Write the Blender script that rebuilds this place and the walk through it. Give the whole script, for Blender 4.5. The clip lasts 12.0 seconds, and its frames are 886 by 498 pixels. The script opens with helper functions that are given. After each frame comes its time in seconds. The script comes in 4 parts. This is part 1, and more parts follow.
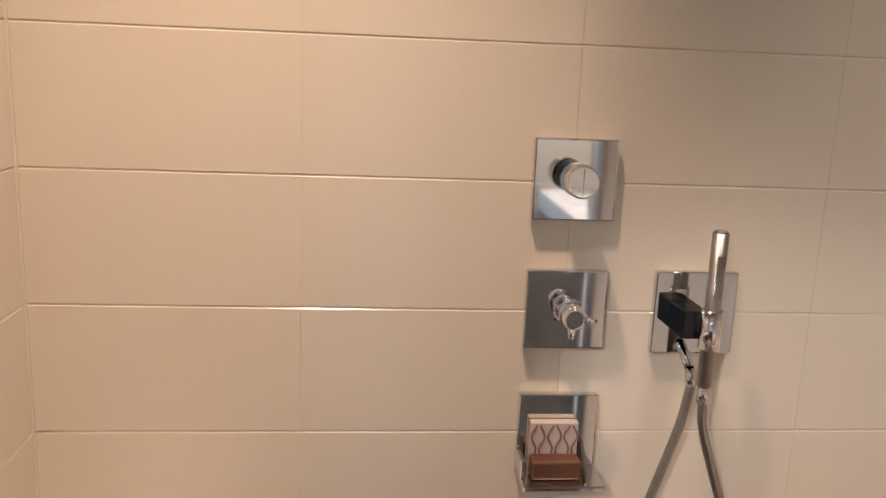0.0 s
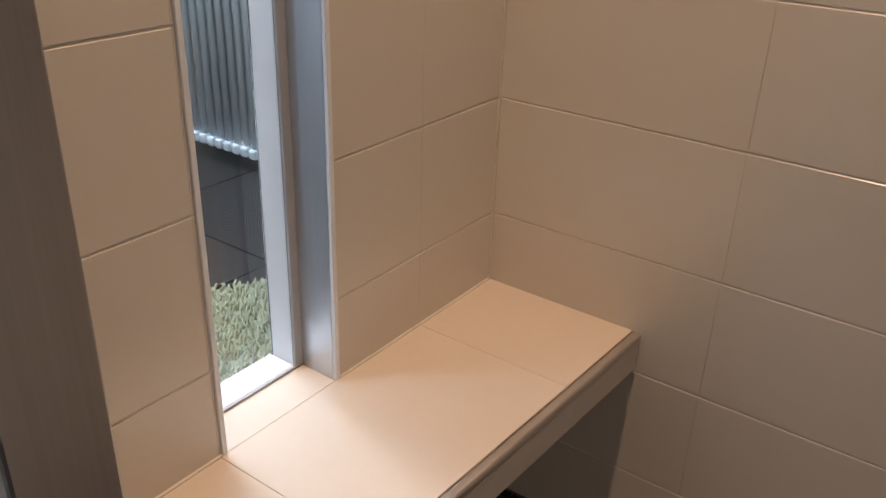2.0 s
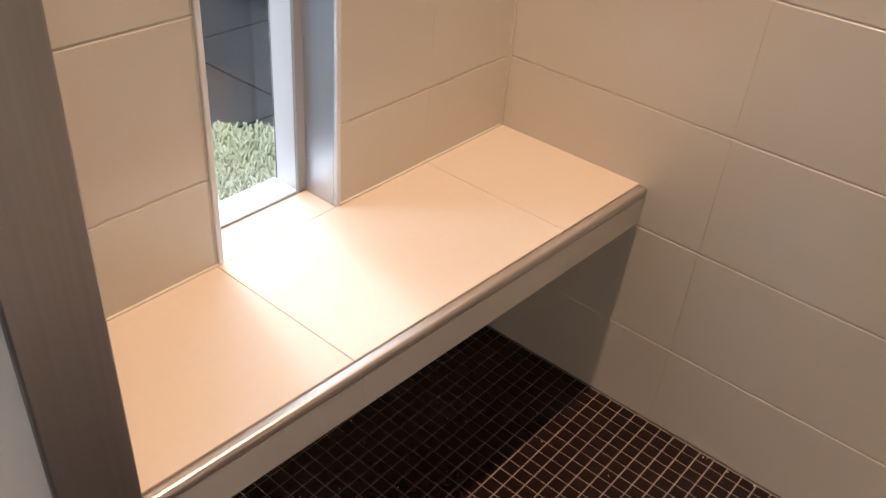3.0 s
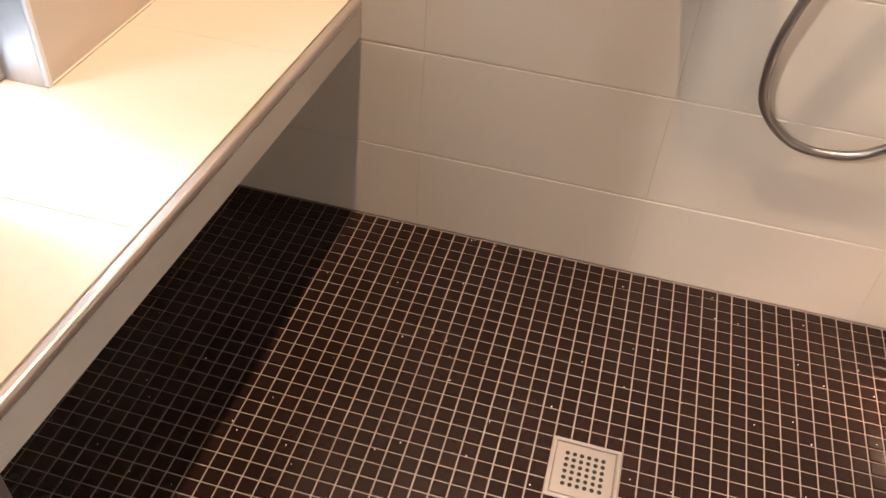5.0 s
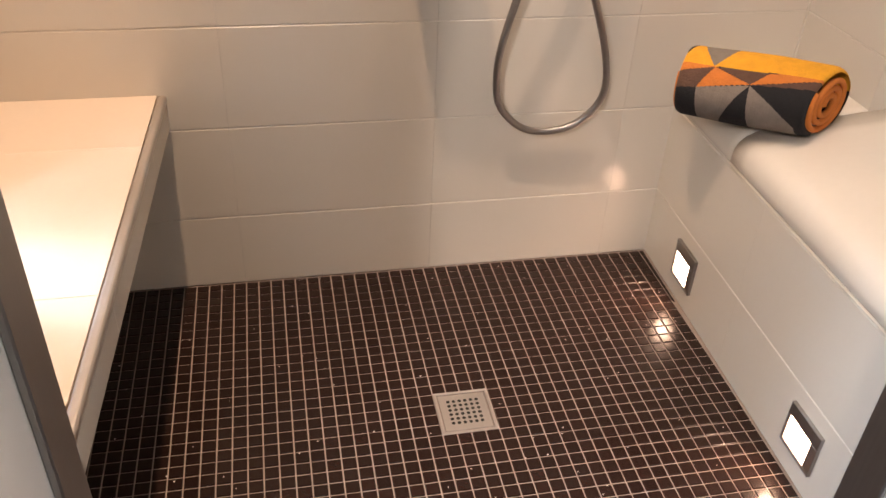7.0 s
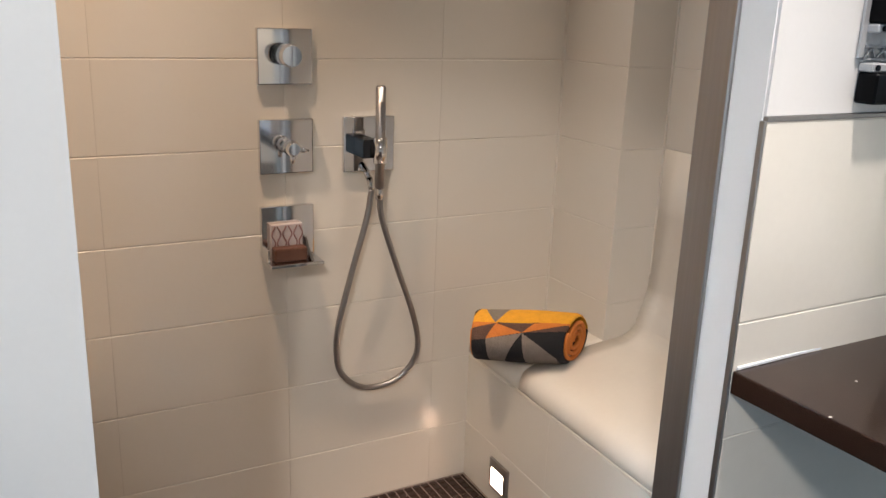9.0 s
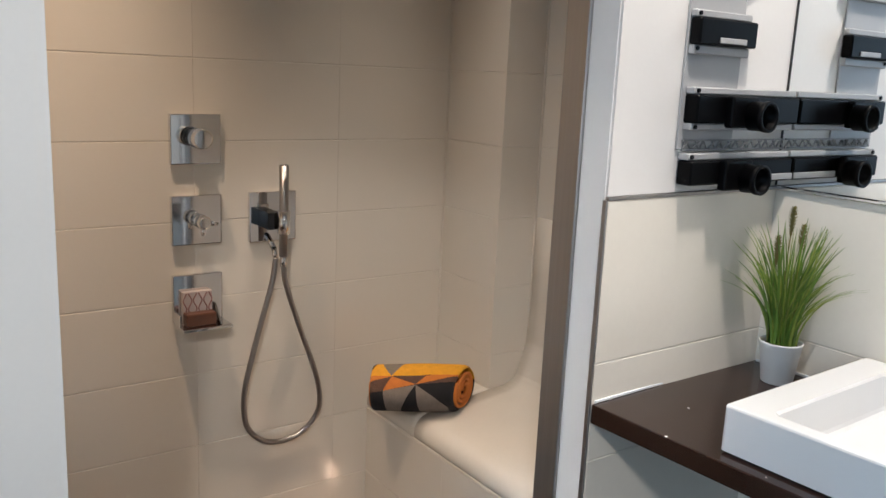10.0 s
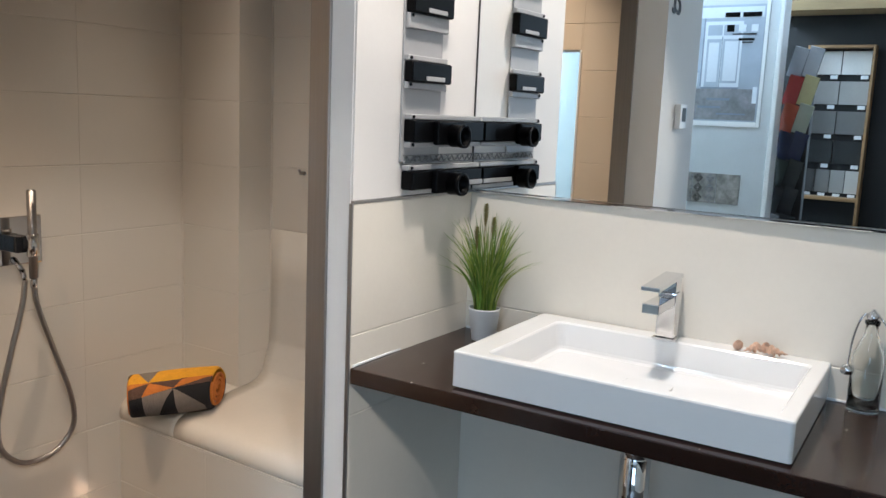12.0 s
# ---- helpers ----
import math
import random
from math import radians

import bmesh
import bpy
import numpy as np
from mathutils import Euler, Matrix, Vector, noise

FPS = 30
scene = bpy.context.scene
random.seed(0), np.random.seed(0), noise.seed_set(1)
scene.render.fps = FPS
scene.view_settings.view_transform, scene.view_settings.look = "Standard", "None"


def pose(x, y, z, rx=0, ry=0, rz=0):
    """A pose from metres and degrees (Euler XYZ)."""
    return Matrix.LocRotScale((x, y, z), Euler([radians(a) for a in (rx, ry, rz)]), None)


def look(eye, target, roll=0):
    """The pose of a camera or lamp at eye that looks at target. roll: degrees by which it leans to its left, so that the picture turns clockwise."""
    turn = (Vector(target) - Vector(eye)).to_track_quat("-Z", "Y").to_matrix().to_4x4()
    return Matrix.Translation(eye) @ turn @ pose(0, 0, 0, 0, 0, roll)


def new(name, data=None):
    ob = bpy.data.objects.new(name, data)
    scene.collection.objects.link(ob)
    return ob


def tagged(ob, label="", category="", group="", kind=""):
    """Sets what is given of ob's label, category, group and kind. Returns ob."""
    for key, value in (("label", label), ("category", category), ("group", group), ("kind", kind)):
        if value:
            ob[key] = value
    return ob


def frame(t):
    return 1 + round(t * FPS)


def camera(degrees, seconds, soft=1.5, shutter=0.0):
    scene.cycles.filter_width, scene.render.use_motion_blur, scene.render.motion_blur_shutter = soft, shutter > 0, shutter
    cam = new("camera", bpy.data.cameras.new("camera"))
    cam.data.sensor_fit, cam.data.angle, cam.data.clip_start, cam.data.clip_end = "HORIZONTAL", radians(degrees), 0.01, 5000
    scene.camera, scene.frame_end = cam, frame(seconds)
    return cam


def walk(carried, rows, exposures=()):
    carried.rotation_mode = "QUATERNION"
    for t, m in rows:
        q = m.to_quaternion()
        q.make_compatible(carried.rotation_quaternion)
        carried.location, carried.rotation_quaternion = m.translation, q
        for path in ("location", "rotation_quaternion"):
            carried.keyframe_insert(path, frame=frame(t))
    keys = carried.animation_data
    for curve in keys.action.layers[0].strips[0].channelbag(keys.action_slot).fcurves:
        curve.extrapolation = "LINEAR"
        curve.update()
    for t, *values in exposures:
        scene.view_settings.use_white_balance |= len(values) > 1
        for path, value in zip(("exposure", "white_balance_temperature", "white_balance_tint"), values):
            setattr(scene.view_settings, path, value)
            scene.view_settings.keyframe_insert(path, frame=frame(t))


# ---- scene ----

cam = camera(55.4, 12.0)
PATH = [
    (0, (-0.324, -1.25, 1.353), (-0.122, 0.693, 0.925), 2.4),
    (0.5, (-0.285, -1.197, 1.234), (-0.379, 0.735, 0.725), 3.3),
    (1, (-0.235, -1.136, 1.2), (-0.732, 0.684, 0.537), 2.8),
    (1.5, (-0.168, -1.1, 1.19), (-1.035, 0.519, 0.4), 0.8),
    (2, (-0.106, -1.13, 1.16), (-1.147, 0.329, 0.273), 1.9),
    (2.5, (-0.055, -1.114, 1.138), (-1.131, 0.228, 0.117), 3.9),
    (3, (-0.048, -1.122, 1.109), (-1.053, 0.178, -0.032), 5.0),
    (5, (-0.093, -1.202, 1.066), (-0.403, 0.247, -0.277), 4.6),
    (5.5, (-0.169, -1.249, 1.065), (-0.21, 0.21, -0.302), 5.2),
    (6, (-0.226, -1.329, 1.068), (-0.07, 0.135, -0.287), 4.9),
    (6.5, (-0.251, -1.419, 1.108), (0.037, 0.072, -0.194), 4.3),
    (7, (-0.313, -1.533, 1.127), (0.048, 0.075, -0.006), 2.8),
    (7.5, (-0.351, -1.618, 1.166), (0.115, 0.112, 0.277), 1.2),
    (9.5, (-0.682, -1.987, 1.349), (0.362, -0.352, 0.865), 2.6),
    (10, (-0.737, -2.07, 1.373), (0.423, -0.491, 0.97), 2.6),
    (10.5, (-0.818, -2.101, 1.383), (0.545, -0.681, 1.028), 3.0),
    (11, (-0.933, -2.116, 1.386), (0.611, -0.886, 1.066), 3.1),
    (11.5, (-1.036, -2.165, 1.378), (0.597, -1.047, 1.084), 2.7),
    (12, (-1.083, -2.229, 1.376), (0.578, -1.16, 1.06), 2.4),
]
walk(cam, [(t, look(e, g, r)) for t, e, g, r in PATH], exposures=[(0, 0.15, 7000, 18), (0.5, 0.2, 7000, 18), (1, -0.35, 7000, 18), (1.5, -0.65, 7000, 18), (2, -0.75, 7000, 18), (2.5, -0.55, 7000, 18), (3, -0.1, 7000, 18), (5, 0.45, 7000, 18), (6, 0.55, 7000, 18), (7.5, 0.1, 7000, 18), (9.5, -0.05, 6450, 11), (10.5, -0.4, 6580, 11), (12, -0.32, 6600, 11)])

# ---- world and lights ----
world = bpy.data.worlds.new("world")
scene.world = world
world.use_nodes = True
wt = world.node_tree
sky = wt.nodes.new("ShaderNodeTexSky")
sky.sky_type = "NISHITA"
sky.sun_disc = False
sky.sun_elevation = radians(35)
sky.sun_rotation = radians(200)
wt.nodes["Background"].inputs["Strength"].default_value = 0.1
wt.links.new(sky.outputs[0], wt.nodes["Background"].inputs["Color"])


def lamp(name, kind, m, power, color, size=0.1, size_y=None, angle=None, blend=0.3):
    data = bpy.data.lights.new(name, kind)
    data.energy, data.color = power, color
    if kind == "AREA":
        data.shape, data.size, data.size_y = "RECTANGLE", size, size_y or size
    else:
        data.shadow_soft_size = size
    if kind == "SPOT":
        data.spot_size, data.spot_blend = radians(angle), blend
    ob = new(name, data)
    ob.matrix_world = m
    return ob


WARM, COOL = (1.0, 0.75, 0.53), (0.56, 0.78, 1.0)
lamp("shower_spot_bench", "SPOT", look((-0.44, -0.46, 2.64), (-0.46, -0.38, 0)), 172, WARM, 0.03, angle=70, blend=1.0)
# added fill with no known lamp: lifts the lounger and upper right wall
lamp("lounger_fill_spot", "SPOT", look((0.40, -0.44, 2.52), (0.56, -0.36, 0)), 60, (1.0, 0.88, 0.75), 0.12, angle=50, blend=0.8)
lamp("showroom_track_spot", "SPOT", look((-1.5, -3.0, 2.6), (0.38, -0.30, 0.40)), 165, (1.0, 0.95, 0.90), 0.09, angle=26, blend=0.5)
lamp("vanity_spot", "SPOT", look((0.25, -1.58, 2.62), (0.80, -1.90, 0.80)), 125, (1.0, 0.92, 0.84), 0.06, angle=94, blend=0.35)
# added lamp: brightens the unseen south wall that the chrome plates mirror
lamp("south_wall_fill_spot", "SPOT", look((1.5, -4.1, 2.6), (1.45, -5.0, 0.95)), 210, (1.0, 0.90, 0.76), 0.08, angle=76, blend=0.8)
# cool fill, added for the slot window's frame and the pier edge
lamp("west_fill_light", "AREA", look((-2.3, -1.9, 2.66), (-2.3, -1.9, 0)), 12, (0.60, 0.79, 1.0), 0.9, 0.5)
# added overhead to whiten the window frame; no source known at this spot
lamp("window_frame_fill_light", "AREA", look((-1.45, -1.0, 2.66), (-1.45, -1.0, 0)), 16, COOL, 0.5, 0.3)
# weak general fill, an assumed source above the showroom
lamp("showroom_fill_light", "AREA", look((-0.6, -2.9, 2.66), (-0.6, -2.9, 0)), 2.5, (0.95, 0.96, 1.0), 1.2, 0.6)
lamp("shop_window_light", "AREA", look((-5.05, -3.3, 1.5), (0, -1.5, 1.2)), 64, (0.50, 0.73, 1.0), 2.0, 1.8)
lamp("side_room_panel_light", "AREA", look((-1.68, -0.30, 2.66), (-1.68, -0.30, 0)), 30, COOL, 0.9, 0.5)
# unseen overhead lamp added in place of the side room's cool daylight
lamp("side_room_fill_light", "AREA", look((-3.3, 0.1, 2.66), (-3.3, 0.1, 0)), 170, COOL, 0.9, 0.5)

# ---- materials ----
def ramp_mix(nt, fac, a, b):
    n = nt.nodes.new("ShaderNodeMix")
    n.data_type = "RGBA"
    n.inputs[6].default_value, n.inputs[7].default_value = (*a, 1), (*b, 1)
    nt.links.new(fac, n.inputs[0])
    return n.outputs[2]


def mat(name, color, rough=0.5, metal=0.0, vary=0.08, scale=6.0, grain=60.0, bump=0.05, stretch=(1, 1, 1), per_piece=0.0, coat=0.0, rough_vary=0.06):
    """A plain surface with variation at two scales, fine relief and, for pieces, a shade of its own each."""
    m = bpy.data.materials.new(name)
    m.use_nodes = True
    nt = m.node_tree
    b = nt.nodes["Principled BSDF"]
    tc = nt.nodes.new("ShaderNodeTexCoord")
    mp = nt.nodes.new("ShaderNodeMapping")
    mp.inputs["Scale"].default_value = stretch
    nt.links.new(tc.outputs["Object"], mp.inputs[0])
    big = nt.nodes.new("ShaderNodeTexNoise")
    big.inputs["Scale"].default_value, big.inputs["Detail"].default_value = scale, 4
    fine = nt.nodes.new("ShaderNodeTexNoise")
    fine.inputs["Scale"].default_value, fine.inputs["Detail"].default_value = grain, 3
    nt.links.new(mp.outputs[0], big.inputs[0])
    nt.links.new(mp.outputs[0], fine.inputs[0])
    add = nt.nodes.new("ShaderNodeMath")
    add.operation = "MULTIPLY_ADD"
    nt.links.new(fine.outputs[0], add.inputs[0])
    add.inputs[1].default_value = 0.4
    nt.links.new(big.outputs[0], add.inputs[2])
    fac = add.outputs[0]
    if per_piece:
        oi = nt.nodes.new("ShaderNodeObjectInfo")
        rn = nt.nodes.new("ShaderNodeMath")
        rn.operation = "MULTIPLY_ADD"
        nt.links.new(oi.outputs["Random"], rn.inputs[0])
        rn.inputs[1].default_value = per_piece
        nt.links.new(fac, rn.inputs[2])
        fac = rn.outputs[0]
    mid = nt.nodes.new("ShaderNodeMath")
    mid.operation = "SUBTRACT"
    nt.links.new(fac, mid.inputs[0])
    mid.inputs[1].default_value = 0.22 + per_piece * 0.5
    shade = mid.outputs[0]
    lo = tuple(c * (1 - vary * 1.6) for c in color)
    hi = tuple(min(1, c * (1 + vary)) for c in color)
    nt.links.new(ramp_mix(nt, shade, lo, hi), b.inputs["Base Color"])
    b.inputs["Metallic"].default_value = metal
    rr = nt.nodes.new("ShaderNodeMapRange")
    rr.inputs[3].default_value, rr.inputs[4].default_value = max(0.0, rough - rough_vary), min(1, rough + rough_vary)
    nt.links.new(big.outputs[0], rr.inputs[0])
    nt.links.new(rr.outputs[0], b.inputs["Roughness"])
    if coat:
        b.inputs["Coat Weight"].default_value = coat
        b.inputs["Coat Roughness"].default_value = 0.12
    if bump:
        bp = nt.nodes.new("ShaderNodeBump")
        bp.inputs["Strength"].default_value, bp.inputs["Distance"].default_value = bump, 0.004
        nt.links.new(fac if not per_piece else add.outputs[0], bp.inputs["Height"])
        nt.links.new(bp.outputs[0], b.inputs["Normal"])
    return m


def speckled(name, color, speck, rough, scale, threshold, coat=0.0, per_piece=0.0):
    """A dark polished surface with sparse glitter flakes, their glint painted as pale specks."""
    m = mat(name, color, rough, vary=0.25, scale=9, grain=120, bump=0.03, per_piece=per_piece, coat=coat)
    nt = m.node_tree
    b = nt.nodes["Principled BSDF"]
    tc = nt.nodes.new("ShaderNodeTexCoord")
    geo = nt.nodes.new("ShaderNodeNewGeometry")
    v = nt.nodes.new("ShaderNodeTexVoronoi")
    v.inputs["Scale"].default_value = scale
    nt.links.new(geo.outputs["Position"], v.inputs["Vector"])
    lt = nt.nodes.new("ShaderNodeMath")
    lt.operation = "LESS_THAN"
    lt.inputs[1].default_value = 0.19
    nt.links.new(v.outputs["Distance"], lt.inputs[0])
    sep = nt.nodes.new("ShaderNodeSeparateColor")
    nt.links.new(v.outputs["Color"], sep.inputs[0])
    gt = nt.nodes.new("ShaderNodeMath")
    gt.operation = "GREATER_THAN"
    gt.inputs[1].default_value = threshold
    nt.links.new(sep.outputs[0], gt.inputs[0])
    both = nt.nodes.new("ShaderNodeMath")
    both.operation = "MULTIPLY"
    nt.links.new(lt.outputs[0], both.inputs[0])
    nt.links.new(gt.outputs[0], both.inputs[1])
    old = b.inputs["Base Color"].links[0].from_socket
    mx = nt.nodes.new("ShaderNodeMix")
    mx.data_type = "RGBA"
    nt.links.new(both.outputs[0], mx.inputs[0])
    nt.links.new(old, mx.inputs[6])
    mx.inputs[7].default_value = (*speck, 1)
    nt.links.new(mx.outputs[2], b.inputs["Base Color"])
    return m


def glowing(name, color, strength):
    m = bpy.data.materials.new(name)
    m.use_nodes = True
    b = m.node_tree.nodes["Principled BSDF"]
    b.inputs["Emission Color"].default_value = (*color, 1)
    b.inputs["Emission Strength"].default_value = strength
    b.inputs["Base Color"].default_value = (0.8, 0.8, 0.8, 1)
    return m


def glass(name, rough=0.0):
    m = bpy.data.materials.new(name)
    m.use_nodes = True
    b = m.node_tree.nodes["Principled BSDF"]
    b.inputs["Transmission Weight"].default_value = 1
    b.inputs["Roughness"].default_value = rough
    b.inputs["IOR"].default_value = 1.45
    b.inputs["Base Color"].default_value = (0.97, 0.99, 0.98, 1)
    return m


M_TILE = mat("cream_wall_tile", (0.66, 0.60, 0.52), 0.19, vary=0.016, scale=3, grain=90, bump=0.06, per_piece=0.2, rough_vary=0.03)
M_SPLASH = mat("pale_splashback_tile", (0.77, 0.72, 0.64), 0.24, vary=0.04, scale=4, grain=80, bump=0.06, per_piece=0.15)
M_GROUT = mat("wall_grout", (0.70, 0.64, 0.56), 0.7, vary=0.12, scale=20, grain=300, bump=0.2)
M_BENCH = mat("bench_tile", (0.70, 0.59, 0.485), 0.16, vary=0.04, scale=4, grain=80, bump=0.05, per_piece=0.25)
M_MOSAIC = speckled("brown_glass_mosaic", (0.019, 0.008, 0.006), (0.8, 0.75, 0.7), 0.24, 150, 0.985, per_piece=0.5)
M_MOSAIC.node_tree.nodes["Principled BSDF"].inputs["Specular IOR Level"].default_value = 0.32
M_FGROUT = mat("floor_grout", (0.30, 0.24, 0.205), 0.8, vary=0.2, scale=14, grain=250, bump=0.25)
M_LOUNGE = mat("cream_lounger_glaze", (0.67, 0.61, 0.53), 0.24, vary=0.04, scale=5, grain=70, bump=0.05)
M_PAINT = mat("white_wall_paint", (0.80, 0.79, 0.77), 0.6, vary=0.03, scale=3, grain=180, bump=0.06)
M_BOARD = mat("white_display_board", (0.74, 0.72, 0.70), 0.45, vary=0.03, scale=3, grain=120, bump=0.03)
M_STEEL = mat("brushed_steel", (0.36, 0.345, 0.335), 0.42, 1.0, vary=0.10, scale=4, grain=60, bump=0.06, stretch=(40, 40, 0.6))
M_SATIN = mat("satin_edge_metal", (0.62, 0.57, 0.53), 0.40, 0.9, vary=0.06, scale=10, grain=120, bump=0.03)
M_ALU = mat("brushed_aluminium", (0.60, 0.62, 0.65), 0.42, 1.0, vary=0.06, scale=4, grain=60, bump=0.05, stretch=(30, 30, 0.6))
M_CHROME = mat("polished_chrome", (0.72, 0.72, 0.73), 0.05, 1.0, vary=0.03, scale=8, grain=80, bump=0.0, rough_vary=0.03)
# chrome with the dark surroundings it mirrors put into its base colour
M_DARKREFL = mat("chrome_dark_reflection", (0.05, 0.052, 0.06), 0.10, 1.0, vary=0.05, bump=0.0)
M_HOSE = mat("metal_hose", (0.36, 0.34, 0.33), 0.36, 1.0, vary=0.1, scale=40, grain=300, bump=0.1)
M_DRAIN = mat("satin_drain_steel", (0.55, 0.50, 0.47), 0.42, 1.0, vary=0.08, scale=20, grain=200, bump=0.05)
M_HOLE_SHADE = mat("painted_hole_shade", (0.012, 0.011, 0.010), 0.8, vary=0.1)
M_LED = glowing("led_pane", (1.0, 0.66, 0.46), 20)
M_PVC = mat("white_window_frame", (0.80, 0.82, 0.84), 0.4, vary=0.02, bump=0.02)
M_GASKET = mat("black_gasket", (0.015, 0.015, 0.016), 0.6, vary=0.1)
M_GLASS = glass("clear_glass")
M_COUNTER = speckled("dark_brown_quartz", (0.026, 0.011, 0.007), (0.85, 0.82, 0.78), 0.16, 75, 0.985)
M_CERAMIC = mat("white_ceramic", (0.84, 0.84, 0.84), 0.12, vary=0.015, scale=3, grain=50, bump=0.0, coat=0.3)
M_MIRROR = mat("mirror_silver", (0.90, 0.92, 0.92), 0.0, 1.0, vary=0.0, bump=0.0, rough_vary=0.0)
M_BLACK = mat("black_plastic", (0.002, 0.002, 0.0025), 0.38, vary=0.15, scale=12, grain=150, bump=0.05)
M_BLACK.node_tree.nodes["Principled BSDF"].inputs["Specular IOR Level"].default_value = 0.08
M_GREYPL = mat("light_grey_plastic", (0.36, 0.36, 0.365), 0.4, vary=0.05, scale=12, grain=150, bump=0.04)
M_TRUSS = mat("lattice_plastic", (0.22, 0.22, 0.22), 0.45, vary=0.1)
M_GRASS = mat("grass_blade", (0.11, 0.21, 0.025), 0.5, vary=0.35, scale=25, grain=120, bump=0.05)
M_GRASS2 = mat("pale_grass_blade", (0.27, 0.34, 0.06), 0.5, vary=0.35, scale=25, grain=120, bump=0.05)
M_SEED = mat("seed_head", (0.16, 0.135, 0.035), 0.8, vary=0.3, scale=60, grain=300, bump=0.4)
M_SOIL = mat("pot_moss", (0.05, 0.06, 0.02), 0.9, vary=0.4, scale=60, bump=0.5)
M_POT = mat("white_pot", (0.78, 0.78, 0.77), 0.35, vary=0.03, bump=0.03)
M_SHELL = mat("sea_shell", (0.66, 0.42, 0.30), 0.45, vary=0.35, scale=60, grain=300, bump=0.3)
M_SOAP = mat("brown_soap", (0.085, 0.032, 0.017), 0.4, vary=0.2, scale=20, bump=0.1)
M_CARD = mat("pale_card", (0.40, 0.34, 0.325), 0.6, vary=0.06, scale=20, grain=200, bump=0.03)
M_WAVE = mat("wave_print", (0.22, 0.10, 0.09), 0.6, vary=0.1)
M_DARKFLOOR = mat("dark_floor_tile", (0.034, 0.027, 0.025), 0.38, vary=0.2, scale=5, grain=70, bump=0.06, per_piece=0.3)
M_DFGROUT = mat("grey_floor_grout", (0.22, 0.20, 0.18), 0.8, vary=0.1, scale=15)
M_RUG = mat("cream_shag", (0.60, 0.56, 0.36), 0.9, vary=0.25, scale=40, grain=200, bump=0.2)
M_RADIATOR = mat("white_radiator_enamel", (0.78, 0.80, 0.82), 0.3, vary=0.03, bump=0.02)
M_CEIL = mat("ceiling_paint", (0.78, 0.77, 0.75), 0.8, vary=0.03, scale=3, bump=0.05)
# assumed cream for an unseen wall, so the valve plates mirror a warm tone
M_SOUTHWALL = mat("south_wall_reflector_cream", (0.74, 0.67, 0.58), 0.7, vary=0.04, scale=2, bump=0.05)
M_ROOM = mat("showroom_wall_paint", (0.57, 0.61, 0.59), 0.7, vary=0.04, scale=2, bump=0.05)
M_BACKDROP = mat("near_black_backdrop", (0.005, 0.0052, 0.006), 0.6, vary=0.2, scale=4)
M_WOOD = mat("warm_wood", (0.36, 0.20, 0.09), 0.45, vary=0.3, scale=3, grain=40, bump=0.1, stretch=(1, 1, 8))
M_BEAM = mat("pale_wood_beam", (0.55, 0.38, 0.20), 0.5, vary=0.2, scale=3, grain=40, bump=0.1, stretch=(8, 1, 8))
M_YEL = mat("yellow_terry", (0.72, 0.33, 0.02), 0.95, vary=0.15, scale=60, grain=420, bump=0.6)
M_ORA = mat("orange_terry", (0.56, 0.17, 0.03), 0.95, vary=0.15, scale=60, grain=420, bump=0.6)
M_BRN = mat("brown_terry", (0.10, 0.052, 0.035), 0.95, vary=0.2, scale=60, grain=420, bump=0.6)
M_GRY = mat("grey_terry", (0.20, 0.165, 0.14), 0.95, vary=0.15, scale=60, grain=420, bump=0.6)
M_BLK = mat("black_terry", (0.012, 0.011, 0.013), 0.95, vary=0.2, scale=60, grain=420, bump=0.6)


# ---- mesh helpers ----
def box(bm, x0, x1, y0, y1, z0, z1, bevel=0.0, seg=1):
    vs = [bm.verts.new((x, y, z)) for x in (x0, x1) for y in (y0, y1) for z in (z0, z1)]
    quads = ((0, 1, 3, 2), (4, 6, 7, 5), (0, 4, 5, 1), (2, 3, 7, 6), (0, 2, 6, 4), (1, 5, 7, 3))
    fs = [bm.faces.new([vs[i] for i in q]) for q in quads]
    if bevel:
        es = {e for f in fs for e in f.edges}
        bmesh.ops.bevel(bm, geom=list(es), offset=bevel, segments=seg, affect="EDGES", profile=0.5)
    return fs


def cyl(bm, a, b, r0, r1=None, n=20, cap=True):
    a, b = Vector(a), Vector(b)
    r1 = r0 if r1 is None else r1
    q = (b - a).to_track_quat("Z", "Y")
    ra, rb = [], []
    for i in range(n):
        c = Vector((math.cos(2 * math.pi * i / n), math.sin(2 * math.pi * i / n), 0))
        ra.append(bm.verts.new(a + q @ (c * r0)))
        rb.append(bm.verts.new(b + q @ (c * r1)))
    for i in range(n):
        f = bm.faces.new((ra[i], ra[(i + 1) % n], rb[(i + 1) % n], rb[i]))
        f.smooth = True
    if cap:
        bm.faces.new(ra[::-1])
        bm.faces.new(rb)


def lathe(bm, profile, centre, n=32):
    """Turns (radius, height) pairs round the upright through centre."""
    rings = []
    for r, h in profile:
        rings.append([bm.verts.new((centre[0] + r * math.cos(2 * math.pi * i / n), centre[1] + r * math.sin(2 * math.pi * i / n), centre[2] + h)) for i in range(n)])
    for a, b in zip(rings, rings[1:]):
        for i in range(n):
            bm.faces.new((a[i], a[(i + 1) % n], b[(i + 1) % n], b[i])).smooth = True
    bm.faces.new(rings[0][::-1])
    bm.faces.new(rings[-1])


